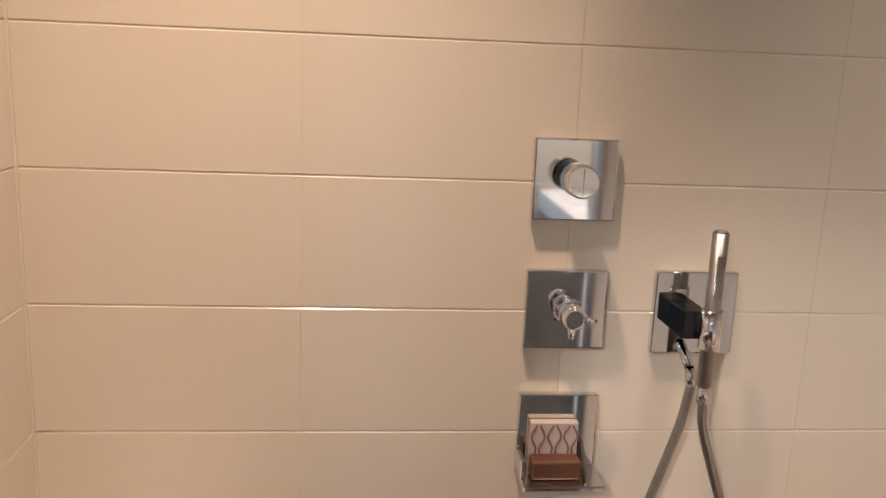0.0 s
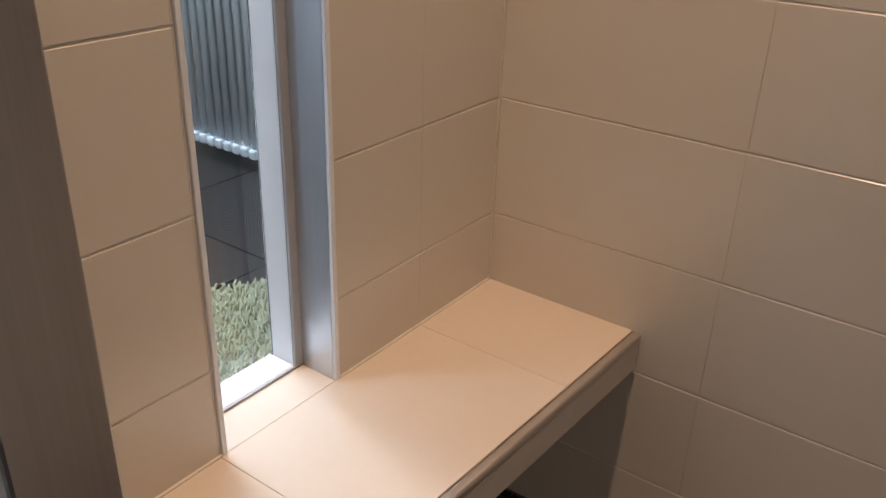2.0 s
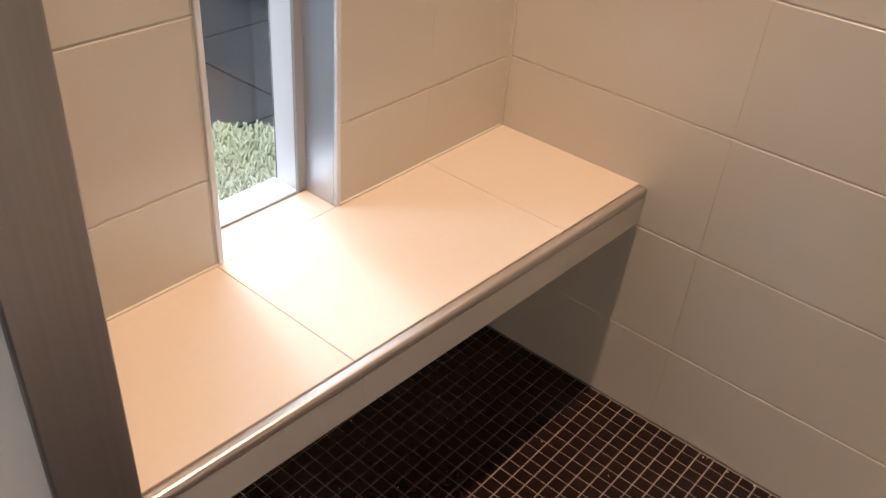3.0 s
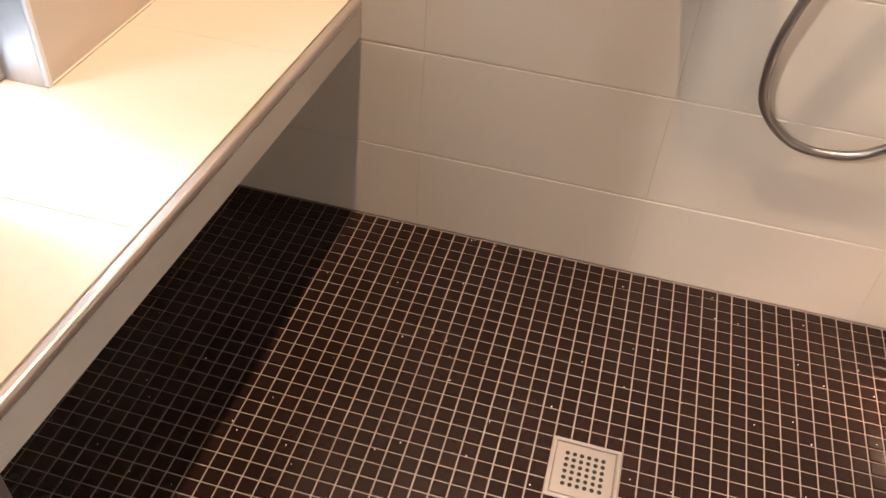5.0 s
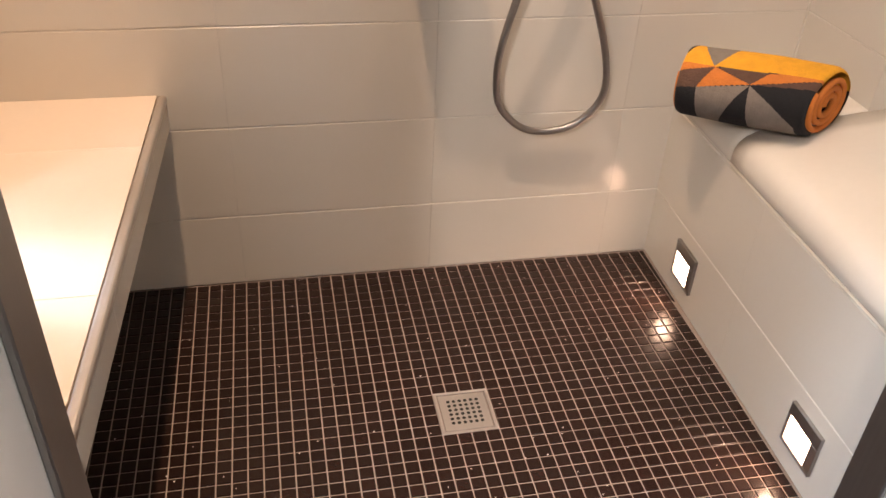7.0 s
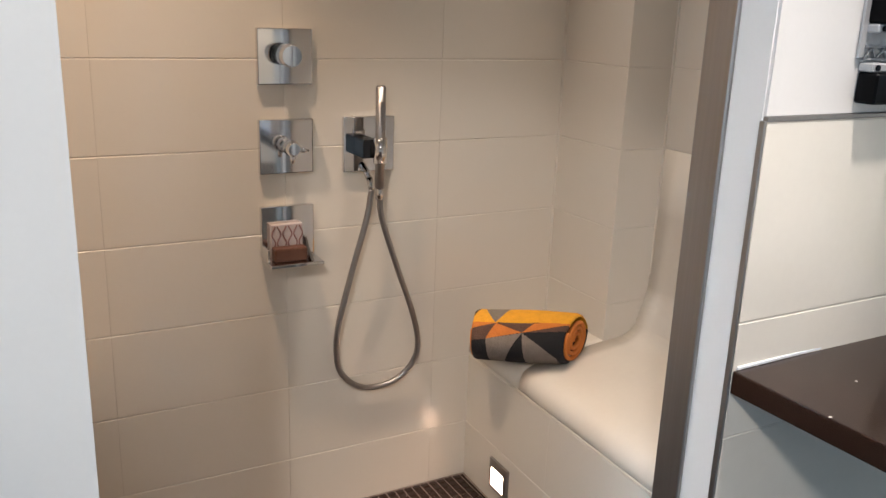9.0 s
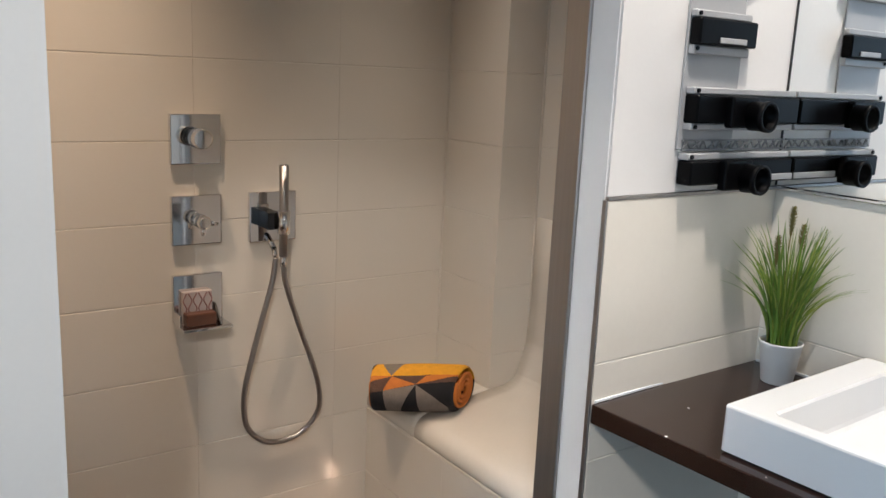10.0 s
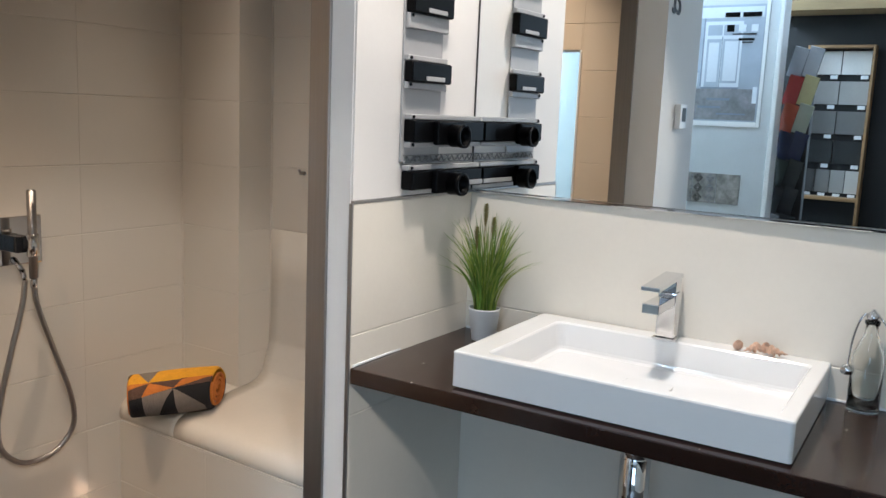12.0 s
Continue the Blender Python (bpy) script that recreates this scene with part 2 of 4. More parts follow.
def tube(bm, pts, r, n=10, ripple=0.0):
    """A tube along points, which may be ribbed."""
    pts = [Vector(p) for p in pts]
    rings = []
    up = Vector((0, -1, 0))
    for i, p in enumerate(pts):
        d = (pts[min(i + 1, len(pts) - 1)] - pts[max(i - 1, 0)]).normalized()
        s = d.cross(up).normalized()
        u = s.cross(d)
        rr = r * (1 + (ripple if i % 2 else 0))
        rings.append([bm.verts.new(p + (s * math.cos(2 * math.pi * k / n) + u * math.sin(2 * math.pi * k / n)) * rr) for k in range(n)])
    for a, b in zip(rings, rings[1:]):
        for i in range(n):
            bm.faces.new((a[i], a[(i + 1) % n], b[(i + 1) % n], b[i])).smooth = True
    bm.faces.new(rings[0])
    bm.faces.new(rings[-1])


def spline(ctrl, steps=14):
    """A smooth line through points."""
    c = [Vector(p) for p in ctrl]
    c = [c[0] * 2 - c[1]] + c + [c[-1] * 2 - c[-2]]
    out = []
    for i in range(1, len(c) - 2):
        p0, p1, p2, p3 = c[i - 1:i + 3]
        for k in range(steps):
            t = k / steps
            out.append(0.5 * (2 * p1 + (p2 - p0) * t + (2 * p0 - 5 * p1 + 4 * p2 - p3) * t * t + (3 * p1 - p0 - 3 * p2 + p3) * t ** 3))
    out.append(c[-2])
    return out


def mesh_of(name, bm, materials):
    bmesh.ops.recalc_face_normals(bm, faces=bm.faces)
    me = bpy.data.meshes.new(name)
    bm.to_mesh(me)
    bm.free()
    for m in materials if isinstance(materials, (list, tuple)) else [materials]:
        me.materials.append(m)
    return me


def part(name, bm, material, parent, label=""):
    ob = new(name, mesh_of(name, bm, material))
    if parent:
        ob.parent = parent
        ob.matrix_parent_inverse = parent.matrix_basis.inverted()
    if label:
        ob["label"] = label
    return ob


def thing(name, at, label, category, group="", kind=""):
    ob = new(name)
    ob.empty_display_size = 0.05
    ob.matrix_basis = Matrix.Translation(at)
    return tagged(ob, label, category, group, kind)


def structure(name, bm, material, label, category):
    return tagged(part(name, bm, material, None), label, category, kind="structure")


TILE_MESHES = {}


def wall_tile(parent, m, w, h, material, depth=0.008, name="tile"):
    """One wall tile, w by h, its back at the wall and its face towards local -y."""
    key = (round(w, 4), round(h, 4), material.name, depth)
    if key not in TILE_MESHES:
        bm = bmesh.new()
        c, e = 0.0014, 0.0002
        a = [bm.verts.new(p) for p in ((0, 0, 0), (w, 0, 0), (w, 0, h), (0, 0, h))]
        b = [bm.verts.new(p) for p in ((0, -depth + c, 0), (w, -depth + c, 0), (w, -depth + c, h), (0, -depth + c, h))]
        f = [bm.verts.new(p) for p in ((e, -depth, c), (w - e, -depth, c), (w - e, -depth, h - c), (e, -depth, h - c))]
        for p, q in ((a, b), (b, f)):
            for i in range(4):
                bm.faces.new((p[i], p[(i + 1) % 4], q[(i + 1) % 4], q[i]))
        bm.faces.new(f)
        TILE_MESHES[key] = mesh_of(name, bm, material)
    ob = new(name, TILE_MESHES[key])
    ob.parent = parent
    if parent.type == 'MESH' and parent.parent:
        ob.matrix_parent_inverse = Matrix.Identity(4)
    ob.matrix_basis = m
    return ob


def minus(rect, hole):
    """The rectangles that are left of one (u0, u1, v0, v1) round a hole."""
    u0, u1, v0, v1 = rect
    a0, a1, b0, b1 = hole
    if u1 <= a0 or u0 >= a1 or v1 <= b0 or v0 >= b1:
        return [rect]
    out = []
    if u0 < a0:
        out.append((u0, a0, v0, v1))
    if u1 > a1:
        out.append((a1, u1, v0, v1))
    if v0 < b0:
        out.append((max(u0, a0), min(u1, a1), v0, b0))
    if v1 > b1:
        out.append((max(u0, a0), min(u1, a1), b1, v1))
    return out


def tile_field(parent, facing, plane, us, vs, material=None, holes=(), joint=0.0017):
    """Tiles between the joints us (along the wall) and vs (heights), on a wall facing "-y", "+x" or "-x"."""
    for u0, u1 in zip(us, us[1:]):
        for v0, v1 in zip(vs, vs[1:]):
            rects = [(u0, u1, v0, v1)]
            for h in holes:
                rects = [r for q in rects for r in minus(q, h)]
            for a0, a1, b0, b1 in rects:
                g = joint / 2
                w, h = a1 - a0 - joint * 0.1, b1 - b0 - joint
                if w < 0.006 or h < 0.006:
                    continue
                tilt = random.uniform(-0.06, 0.06)
                if facing == "-y":
                    m = pose(a0 + g * 0.1, plane, b0 + g, tilt)
                elif facing == "+x":
                    m = pose(plane, a0 + g * 0.1, b0 + g, 0, tilt, 90)
                else:
                    m = pose(plane, a1 - g * 0.1, b0 + g, 0, tilt, -90)
                wall_tile(parent, m, w, h, material or M_TILE)


ROWS = [0.0] + [0.170 + 0.203 * k for k in range(13)] + [2.655]
T = 0.008  # tile depth; wall faces named below are tile faces
G = 0.0014  # joints lie this far behind the tile faces

# ---- structure ----
bm = bmesh.new()
box(bm, -0.95, 1.12, G, 0.12, 0, 2.6995)
wall_back = structure("wall_back", bm, M_GROUT, "cream tiled shower back wall with thin joints", "wall")
SLOT = (-0.605, -0.397, 0.448, 1.68)
bm = bmesh.new()
box(bm, -0.93, -0.81 - G, -0.92, SLOT[0], 0, 2.6995)
box(bm, -0.93, -0.81 - G, SLOT[1], T, 0, 2.6995)
box(bm, -0.93, -0.81 - G, SLOT[0], SLOT[1], 0, SLOT[2] - 0.03)
box(bm, -0.93, -0.81 - G, SLOT[0], SLOT[1], SLOT[3], 2.6995)
wall_left = structure("wall_left", bm, [M_GROUT], "cream tiled shower side wall with a tall slot window", "wall")
bm = bmesh.new()
box(bm, 0.778 + G, 1.12, -0.265 + G, T, 0, 2.6995)
box(bm, 0.92 + G, 1.12, -0.97, -0.265 + G, 0, 2.6995)
wall_right = structure("wall_right", bm, M_GROUT, "cream tiled shower wall with a stepped niche", "wall")
bm = bmesh.new()
box(bm, -0.95, -0.543, -1.086, -0.92, 0, 2.6995)
wall_front_left = structure("wall_front_left", bm, M_PAINT, "white painted pier beside the shower opening", "wall")
bm = bmesh.new()
box(bm, 0.326, 1.12, -1.080, -0.97, 0, 2.6995)
box(bm, 0.872, 1.12, -2.75, -1.080, 0, 2.6995)
wall_front_right = structure("wall_front_right", bm, M_PAINT, "white painted pier between shower and washstand", "wall")
bm = bmesh.new()
box(bm, -0.543, 0.326, -1.086, -0.95, 2.16, 2.6995)
structure("wall_lintel", bm, M_PAINT, "white painted lintel over the shower opening", "wall")
bm = bmesh.new()
box(bm, -0.95, 1.12, -1.086, 0.12, 2.66, 2.6995)
structure("ceiling_shower", bm, M_CEIL, "white painted shower ceiling", "ceiling")

bm = bmesh.new()
box(bm, -0.8110, -0.8068, -0.0042, 0.0005, 0.0, 2.655)
box(bm, 0.7742, 0.7785, -0.0042, 0.0005, 0.45, 2.655)
box(bm, 0.9155, 0.9203, -0.2692, -0.2645, 0.47, 2.655)
structure("trim_corner_sealant", bm, M_TILE, "cream sealant in the tiled corners", "trim")

# steel and white linings of the opening
bm = bmesh.new()
box(bm, -0.5435, -0.534, -0.965, -0.895, 0, 2.16, 0.002)
box(bm, -0.95, -0.5435, -0.918, -0.895, 0, 2.655, 0.002)
structure("trim_left_jamb", bm, M_STEEL, "brushed steel edge profile of the shower opening", "trim")
bm = bmesh.new()
box(bm, 0.317, 0.3255, -1.022, -0.965, 0, 2.16, 0.002)
structure("trim_right_jamb", bm, M_STEEL, "brushed steel edge profile of the shower opening", "trim")

# rooms around
bm = bmesh.new()
box(bm, -5.3, 3.0, -5.1, 3.1, -0.20, -0.012)
floor = structure("floor", bm, M_DFGROUT, "dark grey showroom floor tiles with pale joints", "floor")
bm = bmesh.new()
box(bm, -5.3, 3.0, -5.1, 3.1, 2.70, 2.85)
structure("ceiling", bm, M_CEIL, "white showroom ceiling", "ceiling")
bm = bmesh.new()
box(bm, -5.4, -5.2, -5.1, -4.4, 0, 2.70)
box(bm, -5.4, -5.2, -2.2, 3.1, 0, 2.70)
box(bm, -5.4, -5.2, -4.4, -2.2, 0, 0.5)
box(bm, -5.4, -5.2, -4.4, -2.2, 2.5, 2.70)
structure("wall_west", bm, M_ROOM, "pale painted showroom wall with a window", "wall")
bm = bmesh.new()
box(bm, -5.4, 3.1, -5.2, -5.0, 0, 2.70)
structure("wall_south", bm, M_SOUTHWALL, "unseen wall behind the visitor, cream for the chrome to mirror", "wall")
bm = bmesh.new()
box(bm, 2.9, 3.1, -5.0, 3.1, 0, 2.70)
structure("wall_east", bm, M_ROOM, "pale painted showroom wall", "wall")
bm = bmesh.new()
box(bm, -5.2, -0.95, 1.10, 1.25, 0, 2.70)
structure("wall_north", bm, M_ROOM, "pale painted wall behind the radiator", "wall")
bm = bmesh.new()
box(bm, -0.95, 2.9, 0.12, 0.2, 0, 2.70)
structure("wall_behind_shower", bm, M_ROOM, "pale painted wall closing the showroom", "wall")

# ---- shower: window ----
win = thing("window_1", (-0.875, -0.50, 0.448), "tall slot window with a white frame and brushed metal reveal", "window", kind="structure")
bm = bmesh.new()
box(bm, -0.872, -0.812, SLOT[1] - 0.004, SLOT[1] + 0.002, 0.448, SLOT[3])
part("reveal", bm, M_ALU, win, "brushed aluminium reveal")
bm = bmesh.new()
box(bm, -0.872, -0.812, SLOT[0] - 0.002, SLOT[0] + 0.004, 0.448, SLOT[3])
part("reveal", bm, M_ALU, win, "brushed aluminium reveal")
bm = bmesh.new()
box(bm, -0.814, -0.806, SLOT[1] - 0.004, SLOT[1] + 0.004, 0.4485, SLOT[3], 0.001)
part("edge_profile", bm, M_PVC, win, "white edge profile")
bm = bmesh.new()
box(bm, -0.814, -0.806, SLOT[0] - 0.004, SLOT[0] + 0.004, 0.4485, SLOT[3], 0.001)
part("edge_profile", bm, M_PVC, win, "white edge profile")
for y0, y1 in ((SLOT[1] - 0.016, SLOT[1] + 0.01), (SLOT[0] - 0.01, SLOT[0] + 0.016)):
    bm = bmesh.new()
    box(bm, -0.930, -0.880, y0, y1, 0.445, SLOT[3] - 0.002, 0.002)
    part("window_frame", bm, M_PVC, win)
    bm = bmesh.new()
    box(bm, -0.8798, -0.8782, y0 - 0.001, y1 + 0.001, 0.45, SLOT[3] - 0.002)
    part("gasket", bm, M_GASKET, win)
    bm = bmesh.new()
    box(bm, -0.8780, -0.8725, y0 - 0.003, y1 + 0.003, 0.45, SLOT[3] - 0.002, 0.001)
    part("glazing_bead", bm, M_GREYPL, win)
bm = bmesh.new()
box(bm, -0.930, -0.8765, SLOT[0] + 0.017, SLOT[1] - 0.017, 0.43, 0.4525, 0.002)
part("window_sill", bm, M_PVC, win)
bm = bmesh.new()
box(bm, -0.8762, -0.8735, SLOT[0] + 0.017, SLOT[1] - 0.017, 0.43, 0.4515)
part("gasket", bm, M_GREYPL, win)
bm = bmesh.new()
box(bm, -0.926, -0.922, SLOT[0] + 0.017, SLOT[1] - 0.017, 0.4525, SLOT[3] - 0.003)
pane = part("pane", bm, M_GLASS, win)
pane.visible_shadow = False

# ---- shower: bench ----
bench = thing("shower_bench", (-0.66, -0.45, 0), "floating cream tiled shower bench with a metal edge", "bench")
bm = bmesh.new()
box(bm, -0.815, -0.524, -0.893, 0.004, 0.3825, 0.438)
part("body", bm, M_GROUT, bench)
BJ = [0.0, -0.204, -0.612, -0.893]
for y1, y0 in zip(BJ, BJ[1:]):
    bm = bmesh.new()
    box(bm, -0.808, -0.531, y0 + 0.0003, y1 - 0.0003, 0.438, 0.448, 0.0006)
    part("top_tile", bm, M_BENCH, bench)
    bm = bmesh.new()
    box(bm, -0.5245, -0.5165, y0 + 0.0002, y1 - 0.0002, 0.381, 0.431, 0.0004)
    part("fascia_tile", bm, M_TILE, bench)
bm = bmesh.new()
box(bm, -0.873, -0.8083, SLOT[0] + 0.0045, SLOT[1] - 0.0045, 0.42, 0.4480)
part("top_tile", bm, M_BENCH, bench)
bm = bmesh.new()
box(bm, -0.530, -0.514, -0.892, -0.001, 0.4325, 0.4485, 0.005, 3)
part("edge_trim", bm, M_SATIN, bench, "rounded satin steel edge trim")
bm = bmesh.new()
box(bm, -0.8125, -0.806, -0.892, SLOT[0] - 0.004, 0.4475, 0.4502)
part("sealant", bm, M_TILE, bench)
bm = bmesh.new()
box(bm, -0.8125, -0.806, SLOT[1] + 0.004, -0.001, 0.4475, 0.4502)
part("sealant", bm, M_TILE, bench)

for piece in bench.children:
    for v in piece.data.vertices:
        if v.co.x > -0.6:
            v.co.x += 0.040 * v.co.y

# ---- shower: lounger ----
lounger = thing("shower_lounger", (0.72, -0.5, 0), "cream built-in shower lounger with a curved back", "lounger")
NOSE = [(0.528, 0.380), (0.524, 0.384), (0.5235, 0.398), (0.526, 0.412), (0.533, 0.426), (0.545, 0.437), (0.562, 0.444), (0.60, 0.451), (0.68, 0.463)]
SHELF = NOSE + [(0.782, 0.475)]
COVE = NOSE + [(0.78, 0.474), (0.815, 0.476), (0.840, 0.480), (0.860, 0.487), (0.873, 0.497), (0.880, 0.505), (0.885, 0.508), (0.886, 0.522), (0.891, 0.525), (0.892, 0.539), (0.897, 0.542), (0.898, 0.556), (0.903, 0.559), (0.904, 0.573), (0.908, 0.576), (0.909, 0.590), (0.912, 0.594), (0.914, 0.61), (0.917, 0.68), (0.919, 0.80), (0.9195, 0.981)]


def extrude(profile, y0, y1, floor_z, back_x):
    bm = bmesh.new()
    pts = [(back_x, floor_z), (profile[0][0], floor_z)] + profile + [(back_x, profile[-1][1])]
    n = 12
    rings = [[bm.verts.new((x, y0 + (y1 - y0) * k / n, z)) for x, z in pts] for k in range(n + 1)]
    for a, b in zip(rings, rings[1:]):
        for i in range(len(pts)):
            f = bm.faces.new((a[i], a[(i + 1) % len(pts)], b[(i + 1) % len(pts)], b[i]))
            f.smooth = 2 < i < len(pts) - 2
    bm.faces.new(rings[0])
    bm.faces.new(rings[-1])
    return bm


part("shelf", extrude(SHELF, 0.0, -0.2655, 0.36, 0.7835), M_LOUNGE, lounger)
part("seat", extrude(COVE, -0.2655, -0.965, 0.36, 0.927), M_LOUNGE, lounger)
bm = bmesh.new()
box(bm, 0.524 + G, 0.70, -0.968, 0.0, 0.0, 0.359)
front_panel = part("front_panel", bm, M_GROUT, lounger)
bm = bmesh.new()
box(bm, 0.5225, 0.534, -0.967, -0.235, 0.3765, 0.3805, 0.001)
part("edge_trim", bm, M_TILE, lounger, "thin edge trim")


# the front stands slightly askew to the side wall
SKEW = Matrix.Translation((0.524, 0, 0)) @ Matrix.Rotation(radians(-1.43), 4, "Z") @ Matrix.Translation((-0.524, 0, 0))
front_panel.matrix_basis = SKEW @ front_panel.matrix_basis
for piece in lounger.children:
    if piece != front_panel:
        for v in piece.data.vertices:
            if v.co.x < 0.70:
                v.co.x += 0.025 * v.co.y


def step_light(y0):
    """A square recessed floor lamp in the lounger's front."""
    ob = thing("step_light", (0.52, y0 - 0.048, 0.08), "small square steel step light, lit, in the lounger front", "light", "step lights")
    y1, z0, z1 = y0 - 0.091, 0.050, 0.138
    top, side, low = 0.026, 0.019, 0.007
    bm = bmesh.new()
    for a in ((y1, y0, z0, z0 + low), (y1, y0, z1 - top, z1), (y1, y1 + side, z0 + low, z1 - top), (y0 - low, y0, z0 + low, z1 - top)):
        box(bm, 0.516, 0.5238, *a, 0.001)
    part("bezel", bm, M_STEEL, ob, "satin steel bezel")
    bm = bmesh.new()
    box(bm, 0.5195, 0.5235, y1 + side, y0 - low, z0 + low, z1 - top)
    part("lit_pane", bm, M_LED, ob, "glowing white pane")
    ob.matrix_basis = SKEW @ ob.matrix_basis
    lamp("step_light_beam", "SPOT", SKEW @ look((0.512, y0 - 0.04, 0.085), (0.42, y0 - 0.05, 0.0)), 1.7, (1.0, 0.66, 0.46), 0.02, angle=120, blend=0.9)


step_light(-0.157)
step_light(-0.649)

# ---- shower: fittings on the back wall ----
def plate(name, x, z, w, h, label, category):
    ob = thing(name, (x, -0.001, z), label, category)
    bm = bmesh.new()
    box(bm, x - w / 2, x + w / 2, -0.016, -0.0005, z - h / 2, z + h / 2, 0.0025, 2)
    part("plate", bm, M_CHROME, ob, "polished chrome cover plate")
    return ob


valve = plate("diverter_valve", 0.0, 1.191, 0.128, 0.124, "square chrome shower valve with a round knob", "valve")
bm = bmesh.new()
cyl(bm, (-0.005, -0.016, 1.196), (-0.005, -0.042, 1.196), 0.0225, n=36)
part("collar", bm, M_DARKREFL, valve, "chrome collar with a dark reflection put into its colour")
bm = bmesh.new()
cyl(bm, (-0.005, -0.0425, 1.196), (-0.005, -0.078, 1.196), 0.0250, 0.0242, n=36)
cyl(bm, (-0.005, -0.078, 1.196), (-0.005, -0.0805, 1.196), 0.0242, 0.0215, n=36)
knob = part("knob", bm, M_CHROME, valve)
bm = bmesh.new()
box(bm, -0.0056, -0.0044, -0.0812, -0.0798, 1.177, 1.215)
part("index_line", bm, M_STEEL, knob)
mixer = plate("thermostat_valve", 0.0, 0.988, 0.128, 0.126, "square chrome shower valve with a small two-armed lever", "valve")
bm = bmesh.new()
cyl(bm, (0.0, -0.016, 0.990), (0.0, -0.052, 0.990), 0.017, n=28)
part("collar", bm, M_CHROME, mixer)
bm = bmesh.new()
cyl(bm, (0.0, -0.0525, 0.990), (0.0, -0.070, 0.990), 0.0185, 0.0175, n=28)
cyl(bm, (0.0, -0.070, 0.990), (0.0, -0.073, 0.990), 0.0175, 0.013, n=28)
part("turning_cap", bm, M_CHROME, mixer)
for tip in ((0.036, -0.062, 0.984), (-0.002, -0.062, 0.957)):
    bm = bmesh.new()
    cyl(bm, (tip[0] * 0.45, -0.062, 0.990 + (tip[2] - 0.990) * 0.45), tip, 0.0075, 0.0045, n=14)
    part("lever", bm, M_CHROME, mixer)

shelf = thing("soap_shelf", (0.0, -0.03, 0.74), "square chrome wall shelf for soap", "shelf")
bm = bmesh.new()
box(bm, -0.064, 0.064, -0.016, -0.0005, 0.724, 0.848, 0.002, 2)
part("plate", bm, M_CHROME, shelf)
bm = bmesh.new()
box(bm, -0.064, 0.064, -0.088, -0.0165, 0.718, 0.726, 0.0015)
part("ledge", bm, M_CHROME, shelf)
bm = bmesh.new()
box(bm, -0.064, -0.058, -0.060, -0.0165, 0.7265, 0.757, 0.001)
part("side_cheek", bm, M_CHROME, shelf)
bm = bmesh.new()
tri = [[bm.verts.new((x, y, z)) for y, z in ((-0.0165, 0.7265), (-0.0165, 0.772), (-0.030, 0.772), (-0.074, 0.7265))] for x in (0.036, 0.041)]
bm.faces.new(tri[0])
bm.faces.new(tri[1])
for i in range(4):
    bm.faces.new((tri[0][i], tri[0][(i + 1) % 4], tri[1][(i + 1) % 4], tri[1][i]))
part("side_cheek", bm, M_CHROME, shelf)
soap = thing("soap_bar", (-0.008, -0.050, 0.7262), "dark brown soap bar on the chrome shelf", "soap")
bm = bmesh.new()
box(bm, -0.048, 0.030, -0.068, -0.036, 0.7264, 0.758, 0.004, 2)
part("bar", bm, M_SOAP, soap)
card = thing("soap_carton", (-0.008, -0.03, 0.7264), "pale carton with brown wavy stripes behind the soap", "carton")
bm = bmesh.new()
box(bm, -0.046, 0.030, -0.034, -0.018, 0.7264, 0.808, 0.001)
part("box", bm, M_CARD, card)
for k in range(6):
    bm = bmesh.new()
    x = -0.041 + 0.0132 * k
    tube(bm, [(x + 0.0042 * math.sin(i * 0.36 + 0.6 + (k % 2) * math.pi), -0.0343, 0.757 + 0.0025 * i) for i in range(20)], 0.0016, 6)
    part("wavy_stripe", bm, M_WAVE, card)

porter = thing("hand_shower", (0.207, -0.02, 0.985), "chrome hand shower with a looping metal hose", "shower")
bm = bmesh.new()
box(bm, 0.141, 0.274, -0.014, -0.0005, 0.918, 1.052, 0.0025, 2)
part("plate", bm, M_CHROME, porter)
bm = bmesh.new()
box(bm, 0.168, 0.206, -0.070, -0.0142, 0.960, 1.004, 0.002, 2)
part("holder_block", bm, M_DARKREFL, porter, "chrome holder block with a dark reflection put into its colour")
bm = bmesh.new()
cyl(bm, (0.207, -0.080, 0.950), (0.207, -0.080, 1.010), 0.0158, n=24)
part("holder_ring", bm, M_CHROME, porter)
bm = bmesh.new()
cyl(bm, (0.207, -0.080, 0.890), (0.207, -0.080, 1.128), 0.0115, 0.0122, n=24)
cyl(bm, (0.207, -0.080, 1.128), (0.207, -0.080, 1.131), 0.0105, 0.009, n=24)
handset = part("handset", bm, M_HOSE, porter)
for k in range(16):
    bm = bmesh.new()
    z = 1.030 + 0.0042 * k
    box(bm, 0.2005, 0.2135, -0.0925, -0.0912, z, z + 0.0018)
    part("nozzle_row", bm, M_STEEL, handset)
bm = bmesh.new()
cyl(bm, (0.207, -0.080, 0.862), (0.207, -0.080, 0.892), 0.0095, n=20)
part("hose_nut", bm, M_CHROME, porter)
bm = bmesh.new()
cyl(bm, (0.190, -0.014, 0.935), (0.196, -0.045, 0.905), 0.0082, n=20)
cyl(bm, (0.196, -0.045, 0.905), (0.198, -0.052, 0.878), 0.0080, n=20)
part("hose_elbow", bm, M_CHROME, porter)
